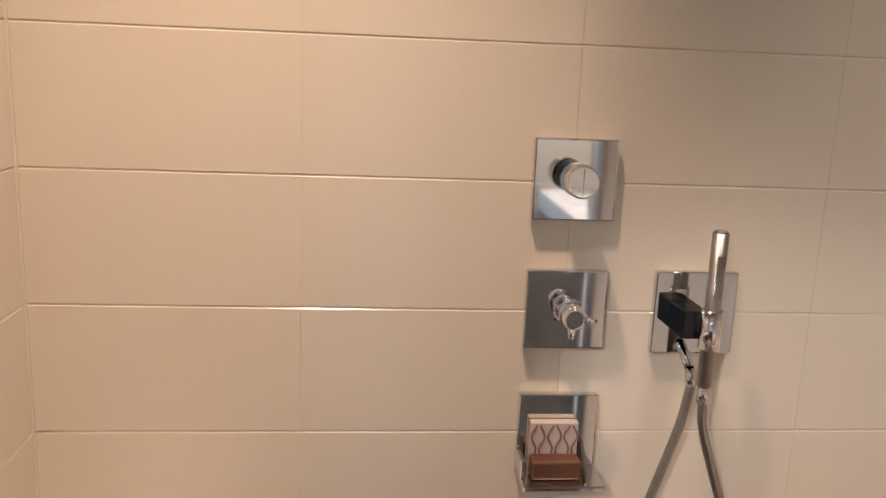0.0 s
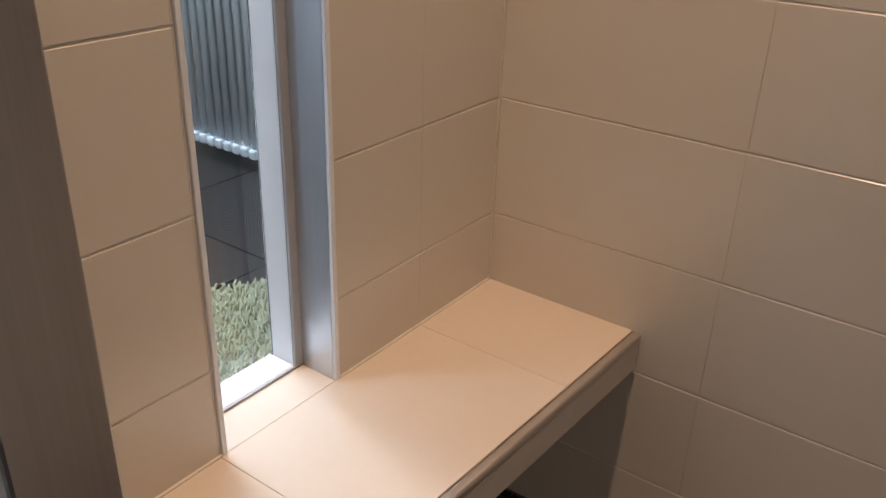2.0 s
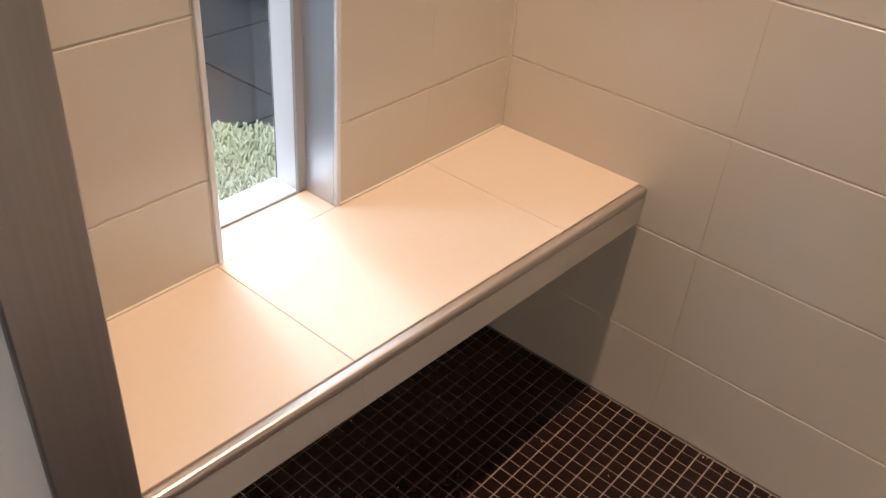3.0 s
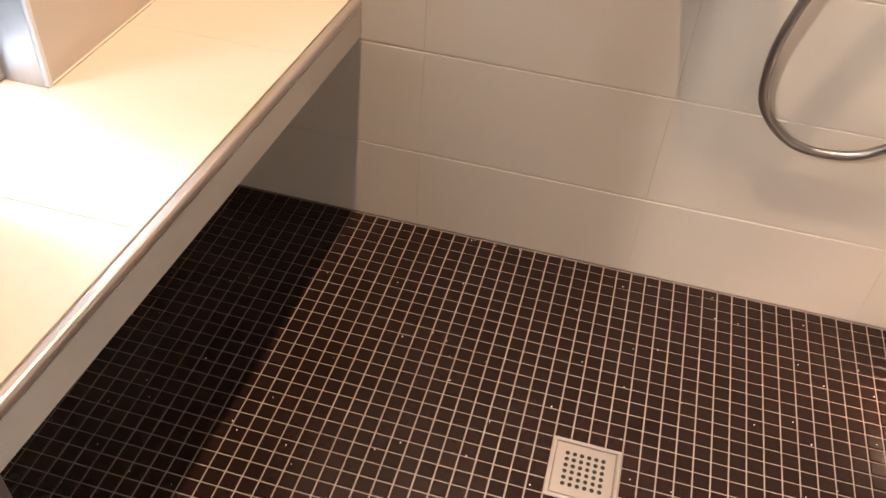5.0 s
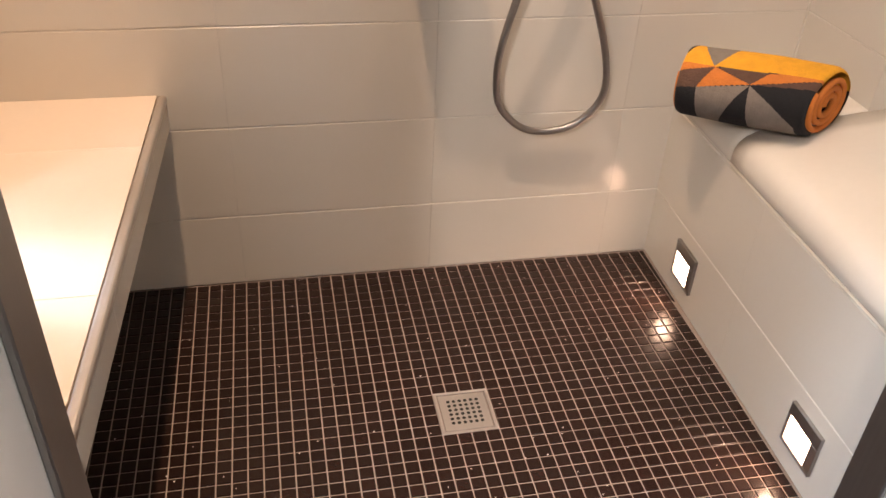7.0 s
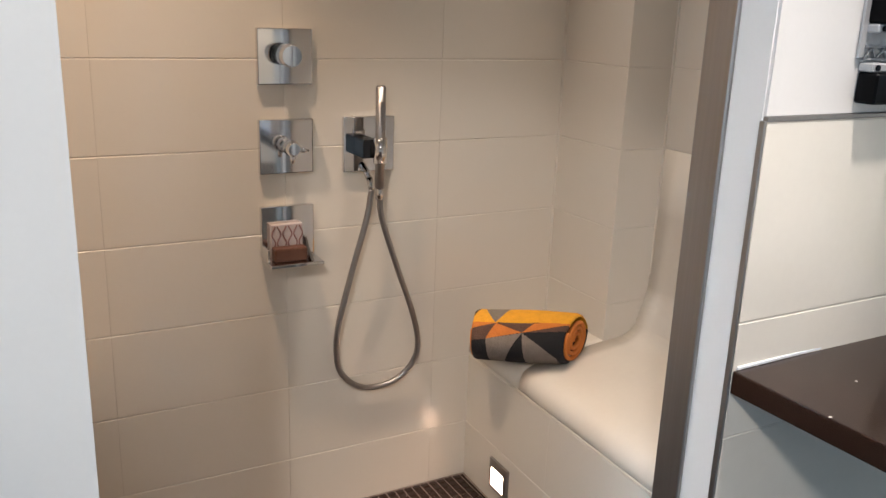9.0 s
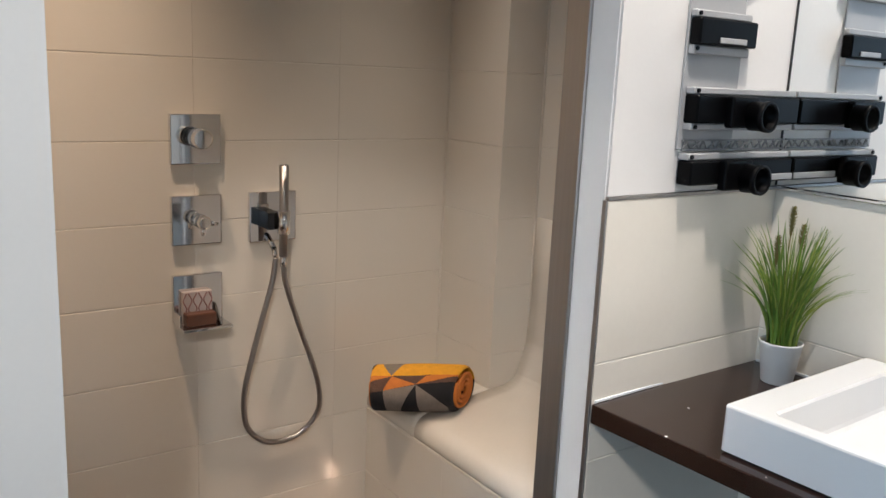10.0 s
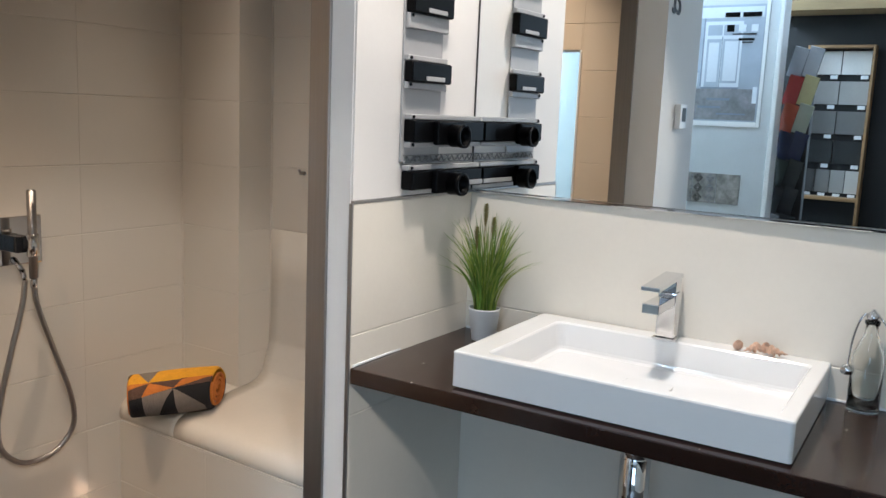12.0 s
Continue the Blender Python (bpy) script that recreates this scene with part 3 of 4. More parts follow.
HOSE = [(0.207, -0.080, 0.866), (0.216, -0.078, 0.810), (0.260, -0.068, 0.690), (0.318, -0.052, 0.545), (0.341, -0.040, 0.452), (0.331, -0.030, 0.396), (0.288, -0.022, 0.352), (0.228, -0.019, 0.340), (0.174, -0.022, 0.356), (0.128, -0.030, 0.405), (0.114, -0.036, 0.462), (0.117, -0.043, 0.540), (0.150, -0.050, 0.680), (0.186, -0.053, 0.810), (0.198, -0.053, 0.880)]
bm = bmesh.new()
tube(bm, spline(HOSE, 22), 0.0074, 10, ripple=0.03)
part("hose", bm, M_HOSE, porter, "ribbed metal hose")

# ---- shower: drain ----
drain = thing("floor_drain", (-0.015, -0.457, 0), "square steel floor drain cover with round holes", "drain")
dx0, dx1, dy0, dy1 = -0.067, 0.037, -0.510, -0.405
bm = bmesh.new()
for a in ((dx0, dx1, dy0, dy0 + 0.006), (dx0, dx1, dy1 - 0.006, dy1), (dx0, dx0 + 0.006, dy0 + 0.006, dy1 - 0.006), (dx1 - 0.006, dx1, dy0 + 0.006, dy1 - 0.006)):
    box(bm, *a, -0.008, 0.0015, 0.0006)
part("rim", bm, M_DRAIN, drain)
bm = bmesh.new()
box(bm, dx0 + 0.008, dx1 - 0.008, dy0 + 0.008, dy1 - 0.008, -0.008, 0.0008, 0.0006)
cover = part("cover", bm, M_DRAIN, drain)
# thin dark discs on the cover paint the shade inside its holes
for i in range(6):
    for j in range(6):
        bm = bmesh.new()
        cx, cy = -0.015 + (i - 2.5) * 0.0108, -0.4575 + (j - 2.5) * 0.0108
        cyl(bm, (cx, cy, 0.0004), (cx, cy, 0.00125), 0.0034, n=12)
        part("hole", bm, M_HOLE_SHADE, cover)

# ---- shower: towel ----
# triangles of the woven pattern, along the roll and down its visible side: tone, three corners
WEAVE = [
    (3, (0.08, -0.05), (0.36, -0.05), (0.24, 0.30)), (0, (0.24, 0.30), (0.36, -0.05), (1.1, 0.27)), (0, (0.36, -0.05), (1.1, -0.1), (1.1, 0.27)),
    (0, (0.08, -0.05), (0.24, 0.30), (-0.05, 0.30)), (1, (-0.05, 0.30), (0.25, 0.31), (-0.05, 0.47)), (2, (-0.05, 0.47), (0.25, 0.31), (0.16, 0.63)),
    (2, (-0.05, 0.47), (0.16, 0.63), (-0.05, 0.68)), (1, (0.25, 0.31), (0.54, 0.49), (0.16, 0.63)), (2, (0.25, 0.30), (0.64, 0.29), (0.54, 0.49)),
    (1, (0.64, 0.29), (1.1, 0.26), (0.54, 0.49)), (2, (0.54, 0.49), (1.1, 0.27), (1.1, 0.42)), (3, (0.16, 0.63), (0.54, 0.50), (0.33, 1.05)),
    (3, (0.16, 0.63), (0.33, 1.05), (0.19, 1.05)), (3, (0.54, 0.50), (0.58, 1.05), (0.92, 0.92)), (3, (0.58, 1.05), (0.92, 0.92), (0.92, 1.05)),
]


def inside(x, y, a, b, c):
    d = [(q[0] - p[0]) * (y - p[1]) - (q[1] - p[1]) * (x - p[0]) for p, q in ((a, b), (b, c), (c, a))]
    return min(d) >= 0 or max(d) <= 0


def towel():
    ob = thing("rolled_towel", (0.58, -0.185, 0.45), "rolled towel with yellow, orange, grey and black triangles", "towel")
    a, b, r = Vector((0.449, -0.152, 0.502)), Vector((0.650, -0.312, 0.517)), 0.069
    ax = (b - a).normalized()
    side = Vector((0, -1, 0)) - ax * ax.dot(Vector((0, -1, 0)))
    side.normalize()
    up = ax.cross(side) * (1 if ax.cross(side).z > 0 else -1)
    rnd = random.Random(4)
    bm = bmesh.new()
    nu, nv = 190, 230
    rows = []
    for i in range(nu + 1):
        u = i / nu
        row = []
        for j in range(nv):
            th = 2 * math.pi * j / nv
            rr = r * (1 + 0.035 * math.sin(3 * th + 1.3 + u * 1.5) + 0.02 * math.sin(7 * u + 2 * th) + 0.010 * rnd.uniform(-1, 1))
            if u < 0.06 or u > 0.94:
                e = min(u, 1 - u) / 0.06
                rr *= 0.86 + 0.14 * math.sqrt(max(0, 1 - (1 - e) ** 2))
            s, c = math.sin(th), math.cos(th)
            flat = -0.88 if s < -0.88 else s
            p = a.lerp(b, u - 0.11 * c * u) + side * (rr * 1.06 * c) + up * (rr * 0.93 * flat)
            row.append(bm.verts.new(p))
        rows.append(row)
    for i in range(nu):
        for j in range(nv):
            f = bm.faces.new((rows[i][j], rows[i][(j + 1) % nv], rows[i + 1][(j + 1) % nv], rows[i + 1][j]))
            f.smooth = True
            u, v = (i + 0.5) / nu, (j + 0.5) / nv * 360
            v = (v + 180) % 360 - 180
            # v: 0 faces the shower, 90 is the top, -90 the underside
            k = 4
            if v > 118 or v < -62:
                k = 0 if v > 118 else 4
            else:
                h = (1 - math.sin(radians(v - 35))) / 2
                for tone, *tri in WEAVE:
                    if inside(u, h, *tri):
                        k = tone
                        break
            f.material_index = k
    part("roll", bm, [M_YEL, M_ORA, M_BRN, M_GRY, M_BLK], ob)
    for end, d in ((b, 1), (a, -1)):
        bm = bmesh.new()
        pts = []
        for i in range(90):
            th = i * 0.22
            rr = 0.012 + 0.0023 * th
            pts.append(end - ax * (d * 0.002 + (0.029 * rr / r * math.cos(th) if d > 0 else 0)) + side * (rr * 1.05 * math.cos(th)) + up * (rr * 0.9 * math.sin(th)))
        tube(bm, pts, 0.0058, 8)
        part("rolled_end", bm, M_ORA, ob, "orange spiral end of the roll")


towel()

# wall hook
hook = thing("wall_hook", (0.92, -0.409, 1.17), "small dark metal hook on the tiled wall", "hook")
bm = bmesh.new()
cyl(bm, (0.9195, -0.409, 1.173), (0.900, -0.409, 1.173), 0.006, n=14)
cyl(bm, (0.900, -0.409, 1.173), (0.893, -0.409, 1.184), 0.004, n=12)
part("peg", bm, M_STEEL, hook)

# ---- washstand: walls, mirror, worktop ----
XM = 0.815
bm = bmesh.new()
box(bm, 0.328, XM + 0.009, -1.0855, -1.0802, 1.184, 2.69)
board = structure("wall_sample_board", bm, M_BOARD, "white board behind the drain samples", "wall")
bm = bmesh.new()
box(bm, 0.326, XM + 0.003, -1.0883, -1.0802, 0.0, 1.176)
wall_side = structure("wall_washstand_side", bm, M_GROUT, "cream tiled side wall of the washstand", "wall")
bm = bmesh.new()
box(bm, XM + 0.0012, 0.8258, -2.75, -1.0802, 0.0, 1.176)
wall_splash = structure("wall_splashback", bm, M_GROUT, "cream tiled splashback behind the basin", "wall")
bm = bmesh.new()
box(bm, 0.322, 0.3268, -1.0895, -1.0795, 0.0, 1.1775, 0.001)
structure("trim_tile_edge", bm, M_STEEL, "dark metal tile edge profile", "trim")
bm = bmesh.new()
box(bm, 0.3272, XM, -1.0905, -1.0805, 1.1765, 1.1835, 0.001)
structure("trim_tile_top", bm, M_STEEL, "metal profile on top of the tiles", "trim")
bm = bmesh.new()
box(bm, XM - 0.005, XM + 0.008, -2.75, -1.0912, 1.1765, 1.1845, 0.002, 2)
structure("trim_mirror", bm, M_CHROME, "bright metal profile under the mirror", "trim")
trim_m = bpy.data.objects["trim_mirror"]
mirror = thing("wall_mirror", (XM, -1.9, 1.185), "large frameless wall mirror above the splashback", "mirror")
bm = bmesh.new()
box(bm, XM, XM + 0.010, -2.75, -1.0870, 1.185, 2.30)
part("glass", bm, M_MIRROR, mirror)
TILT = Matrix.Translation((XM, -1.087, 0)) @ Matrix.Rotation(radians(-0.6), 4, "Z") @ Matrix.Translation((-XM, 1.087, 0))
bm = bmesh.new()
box(bm, XM - 0.0022, XM - 0.0004, -1.0895, -1.0868, 1.1850, 2.30)
part("edge_seal", bm, M_GASKET, mirror, "thin dark edge of the mirror")
mirror.matrix_basis = TILT @ mirror.matrix_basis
trim_m.matrix_basis = TILT @ trim_m.matrix_basis

worktop = thing("worktop", (0.57, -1.9, 0.775), "dark brown speckled stone worktop", "worktop")
bm = bmesh.new()
box(bm, 0.325, 0.865, -2.74, -1.0908, 0.776, 0.812, 0.0025, 2)
part("slab", bm, M_COUNTER, worktop)
bm = bmesh.new()
box(bm, 0.333, XM - 0.0025, -1.0945, -1.0903, 0.8122, 0.8175, 0.001)
part("sealant", bm, M_PVC, worktop, "white sealant line")
bm = bmesh.new()
box(bm, XM - 0.006, XM - 0.0011, -2.74, -1.0950, 0.8122, 0.8175, 0.001)
structure("trim_sealant", bm, M_PVC, "white sealant line along the splashback", "trim")

# ---- washstand: basin and tap ----
def basin():
    ob = thing("wash_basin", (0.57, -1.67, 0.812), "white rectangular ceramic countertop basin", "basin")
    bm = bmesh.new()
    x0, x1, y0, y1, z0, z1 = 0.354, 0.799, -2.005, -1.335, 0.8125, 0.892
    ix0, ix1, iy0, iy1 = 0.386, 0.742, -1.972, -1.402

    def ring(a0, a1, b0, b1, z, r, n=5):
        out = []
        for cx, cy, s in ((a1 - r, b1 - r, 0), (a0 + r, b1 - r, 90), (a0 + r, b0 + r, 180), (a1 - r, b0 + r, 270)):
            for k in range(n + 1):
                th = radians(s + 90 * k / n)
                out.append(bm.verts.new((cx + r * math.cos(th), cy + r * math.sin(th), z)))
        return out

    rings = [ring(x0 + 0.012, x1 - 0.012, y0 + 0.012, y1 - 0.012, z0, 0.006),
             ring(x0, x1, y0, y1, z0 + 0.004, 0.008), ring(x0, x1, y0, y1, z1 - 0.004, 0.008),
             ring(x0 + 0.0012, x1 - 0.0012, y0 + 0.0012, y1 - 0.0012, z1 - 0.0012, 0.008),
             ring(x0 + 0.004, x1 - 0.004, y0 + 0.004, y1 - 0.004, z1, 0.008),
             ring(ix0 - 0.004, ix1 + 0.004, iy0 - 0.004, iy1 + 0.004, z1, 0.018),
             ring(ix0, ix1, iy0, iy1, z1 - 0.004, 0.018),
             ring(ix0 + 0.008, ix1 - 0.006, iy0 + 0.010, iy1 - 0.010, z1 - 0.056, 0.020),
             ring(ix0 + 0.011, ix1 - 0.009, iy0 + 0.013, iy1 - 0.013, z1 - 0.062, 0.021),
             ring(ix0 + 0.018, ix1 - 0.016, iy0 + 0.020, iy1 - 0.020, z1 - 0.066, 0.022),
             ring(ix0 + 0.12, ix1 - 0.10, iy0 + 0.22, iy1 - 0.22, z1 - 0.070, 0.030)]
    for a, b in zip(rings, rings[1:]):
        for i in range(len(a)):
            bm.faces.new((a[i], a[(i + 1) % len(a)], b[(i + 1) % len(a)], b[i]))
    bm.faces.new(rings[0])
    bm.faces.new(rings[-1])
    body = part("bowl", bm, M_CERAMIC, ob)
    bm = bmesh.new()
    box(bm, 0.525, 0.600, -1.730, -1.630, 0.8245, 0.832, 0.002, 2)
    part("drain_cover", bm, M_CERAMIC, ob, "white ceramic drain cover")


basin()
tap = thing("basin_tap", (0.762, -1.66, 0.892), "square chrome single-lever basin tap", "tap")
bm = bmesh.new()
box(bm, 0.735, 0.788, -1.687, -1.634, 0.8922, 0.8965, 0.001)
part("base_plate", bm, M_CHROME, tap)
bm = bmesh.new()
box(bm, 0.740, 0.783, -1.682, -1.640, 0.8967, 1.000, 0.0025, 2)
part("body", bm, M_CHROME, tap)
bm = bmesh.new()
box(bm, 0.622, 0.7395, -1.680, -1.642, 0.972, 0.994, 0.002, 2)
part("spout", bm, M_CHROME, tap)
bm = bmesh.new()
box(bm, 0.742, 0.781, -1.680, -1.642, 1.0005, 1.030, 0.002, 2)
part("cartridge_housing", bm, M_CHROME, tap)
bm = bmesh.new()
box(bm, 0.612, 0.785, -1.682, -1.640, 1.0305, 1.040, 0.0015, 2)
bmesh.ops.rotate(bm, verts=bm.verts, cent=(0.76, -1.66, 1.031), matrix=Matrix.Rotation(radians(-3), 3, "Y"))
part("lever", bm, M_CHROME, tap)

trap = thing("bottle_trap", (0.60, -1.66, 0.45), "chrome bottle trap under the worktop", "trap")
bm = bmesh.new()
cyl(bm, (0.60, -1.66, 0.690), (0.60, -1.66, 0.7755), 0.017, n=24)
part("tail_pipe", bm, M_CHROME, trap)
bm = bmesh.new()
lathe(bm, [(0.030, 0.0), (0.033, 0.006), (0.033, 0.17), (0.031, 0.172), (0.031, 0.182), (0.034, 0.184), (0.034, 0.198), (0.024, 0.204)], (0.60, -1.66, 0.495), 28)
part("cup", bm, M_CHROME, trap)
bm = bmesh.new()
cyl(bm, (0.634, -1.66, 0.650), (XM + 0.001, -1.66, 0.650), 0.016, n=22)
cyl(bm, (XM - 0.02, -1.66, 0.650), (XM - 0.0065, -1.66, 0.650), 0.034, n=26)
part("outlet_pipe", bm, M_CHROME, trap)

# ---- washstand: plant, shells, bottle ----
def plant():
    cx, cy = 0.738, -1.190
    pot = thing("grass_pot_plant", (cx, cy, 0.812), "artificial green grass with seed heads in a white pot", "plant")
    bm = bmesh.new()
    lathe(bm, [(0.029, 0.0005), (0.030, 0.002), (0.040, 0.080), (0.0415, 0.083), (0.0385, 0.084), (0.037, 0.078), (0.036, 0.074)], (cx, cy, 0.812))
    part("pot", bm, M_POT, pot)
    bm = bmesh.new()
    lathe(bm, [(0.036, 0.0), (0.03, 0.004), (0.012, 0.007)], (cx, cy, 0.885))
    part("moss", bm, M_SOIL, pot)
    rnd = random.Random(11)

    def blades(count, material, lean, low, high, name):
        bm = bmesh.new()
        for _ in range(count):
            th = rnd.uniform(0, 2 * math.pi)
            r0 = 0.026 * math.sqrt(rnd.random())
            p = Vector((cx + r0 * math.cos(th), cy + r0 * math.sin(th), 0.886))
            th += rnd.uniform(-1.3, 1.3)
            out = Vector((math.cos(th), math.sin(th), 0))
            h = rnd.uniform(low, high)
            k = rnd.uniform(0.15, 1.0) * lean
            w0 = rnd.uniform(0.0013, 0.0024)
            s = out.cross(Vector((0, 0, 1)))
            tw = rnd.uniform(0, math.pi)
            s = s * math.cos(tw) + out * math.sin(tw)
            prev = None
            for i in range(8):
                t = i / 7
                q = p + out * (k * t ** 1.8) + Vector((0, 0, h * (t - 0.25 * (k / 0.12) * t ** 3)))
                q.x = min(q.x, XM - 0.006)
                q.y = min(q.y, -1.098)
                w = w0 * (1 - t ** 2.5) + 0.0002
                cur = (bm.verts.new(q - s * w), bm.verts.new(q + s * w + out * 0.0004))
                if prev:
                    bm.faces.new((prev[0], prev[1], cur[1], cur[0])).smooth = True
                prev = cur
        ob = part(name, bm, material, pot)
        tagged(ob, kind="stuff")

    blades(135, M_GRASS, 0.085, 0.12, 0.27, "grass_tuft")
    blades(85, M_GRASS2, 0.135, 0.14, 0.29, "pale_grass_tuft")
    for dx, dy, h, tilt in ((-0.004, 0.010, 0.270, 0.012), (-0.016, 0.020, 0.215, -0.012), (0.010, -0.004, 0.235, 0.022)):
        bm = bmesh.new()
        base = Vector((cx + dx, cy + dy, 0.886))
        top = base + Vector((tilt, tilt * 0.3, h))
        cyl(bm, base, top, 0.0011, n=6)
        d = (top - base).normalized()
        for i in range(60):
            t = i / 60
            c = top - d * (0.055 * t)
            a = i * 2.4
            o = Vector((math.cos(a), math.sin(a), 0.6)) * (0.0034 + 0.0050 * math.sin(math.pi * min(1, t + 0.1)))
            cyl(bm, c, c + o, 0.0021, 0.0006, n=5)
        part("seed_head", bm, M_SEED, pot, "brown seed head")


plant()


def shell(x, y, s, turn, group):
    ob = thing("sea_shell", (x, y, 0.892), "small pinkish brown sea shell on the basin rim", "shell", group)
    bm = bmesh.new()
    q = Matrix.Rotation(turn, 3, "Z")
    rings = []
    for i in range(64):
        t = i / 63
        th = t * 6.5 * math.pi
        rr = s * 0.42 * (1 - t) ** 1.1
        c = Vector((s * (1.5 * t - 0.6), rr * 0.55 * math.cos(th), s * 0.40 * (1 - 0.6 * t) + rr * 0.45 * math.sin(th)))
        rad = s * 0.36 * (1 - t) + 0.0008
        rad *= 1 + 0.14 * math.sin(i * 1.9)
        rings.append([bm.verts.new(Vector((x, y, 0.8925)) + q @ (c + Vector((0.15 * rad * math.sin(2 * math.pi * k / 10), rad * math.cos(2 * math.pi * k / 10), rad * math.sin(2 * math.pi * k / 10))))) for k in range(10)])
    for a, b in zip(rings, rings[1:]):
        for k in range(10):
            bm.faces.new((a[k], a[(k + 1) % 10], b[(k + 1) % 10], b[k])).smooth = True
    bm.faces.new(rings[0])
    bm.faces.new(rings[-1])
    low = min(v.co.z for v in bm.verts)
    for v in bm.verts:
        v.co.z += 0.8922 - low
    part("whorl", bm, M_SHELL, ob)


for x, y, s, a in ((0.768, -1.815, 0.021, 0.6), (0.756, -1.850, 0.023, 2.4), (0.770, -1.880, 0.022, 4.0), (0.757, -1.902, 0.025, 5.2)):
    shell(x, y, s, a, "shells on the basin rim")

bottle = thing("soap_bottle", (0.755, -2.075, 0.812), "clear glass swing-top bottle with a metal clip", "bottle")
bm = bmesh.new()
lathe(bm, [(0.028, 0.0008), (0.031, 0.004), (0.031, 0.105), (0.029, 0.122), (0.020, 0.145), (0.013, 0.158), (0.0115, 0.180), (0.0145, 0.183), (0.0145, 0.190), (0.010, 0.191), (0.009, 0.16), (0.017, 0.143), (0.027, 0.118), (0.0285, 0.10), (0.0285, 0.008), (0.01, 0.006)], (0.755, -2.075, 0.812), 30)
part("flask", bm, M_GLASS, bottle)
bm = bmesh.new()
lathe(bm, [(0.012, 0.0), (0.0135, 0.004), (0.0125, 0.012), (0.006, 0.017), (0.003, 0.022)], (0.755, -2.075, 1.0032), 20)
part("stopper", bm, M_CHROME, bottle)
bm = bmesh.new()
tube(bm, spline([(0.752, -2.062, 1.016), (0.748, -2.052, 1.000), (0.746, -2.044, 0.965), (0.744, -2.040, 0.925), (0.744, -2.039, 0.905)], 8), 0.0022, 8)
tube(bm, spline([(0.752, -2.080, 1.018), (0.742, -2.094, 1.006), (0.738, -2.108, 0.985)], 8), 0.0022, 8)
part("wire_clip", bm, M_CHROME, bottle)
bm = bmesh.new()
lathe(bm, [(0.004, 0.0), (0.012, 0.004), (0.014, 0.012), (0.010, 0.020), (0.003, 0.024)], (0.742, -2.040, 0.885), 18)
part("clip_knob", bm, M_CHROME, bottle)

# ---- drain samples on the white board ----
YB = -1.0862


def sample_box(z_top, black_h, plate_h, name_group):
    ob = thing("drain_sample", (0.57, YB, z_top - 0.05), "short black drain channel sample with grey rails", "sample", name_group)
    z = z_top
    bm = bmesh.new()
    box(bm, 0.491, 0.652, YB - 0.018, YB - 0.0055, z - 0.013, z, 0.002)
    rail = part("top_rail", bm, M_GREYPL, ob, "light grey plastic rail")
    bm = bmesh.new()
    cyl(bm, (0.500, YB - 0.0182, z - 0.0065), (0.500, YB - 0.021, z - 0.0065), 0.004, n=10)
    part("screw", bm, M_BLACK, rail)
    bm = bmesh.new()
    box(bm, 0.491, 0.655, YB - 0.030, YB - 0.0055, z - 0.0135 - black_h, z - 0.0135, 0.003)
    part("channel", bm, M_BLACK, ob)
    bm = bmesh.new()
    box(bm, 0.545, 0.622, YB - 0.0325, YB - 0.0302, z - 0.0135 - black_h + 0.004, z - 0.0135 - black_h + 0.014, 0.001)
    part("white_insert", bm, M_GREYPL, ob)
    bm = bmesh.new()
    z2 = z - 0.014 - black_h
    box(bm, 0.491, 0.652, YB - 0.018, YB - 0.0055, z2 - plate_h, z2, 0.002)
    rail = part("bottom_rail", bm, M_GREYPL, ob, "light grey plastic rail")
    bm = bmesh.new()
    cyl(bm, (0.500, YB - 0.0182, z2 - 0.006), (0.500, YB - 0.021, z2 - 0.006), 0.004, n=10)
    part("screw", bm, M_BLACK, rail)


strip = thing("sample_backing", (0.57, YB, 1.5), "narrow white backing strip behind the drain samples", "strip")
bm = bmesh.new()
box(bm, 0.489, 0.647, YB - 0.005, YB, 1.262, 2.20, 0.001)
part("strip", bm, M_GREYPL, strip)
sample_box(1.667, 0.056, 0.034, "short drain samples")
sample_box(1.505, 0.046, 0.016, "short drain samples")
sample_box(1.805, 0.050, 0.022, "short drain samples")


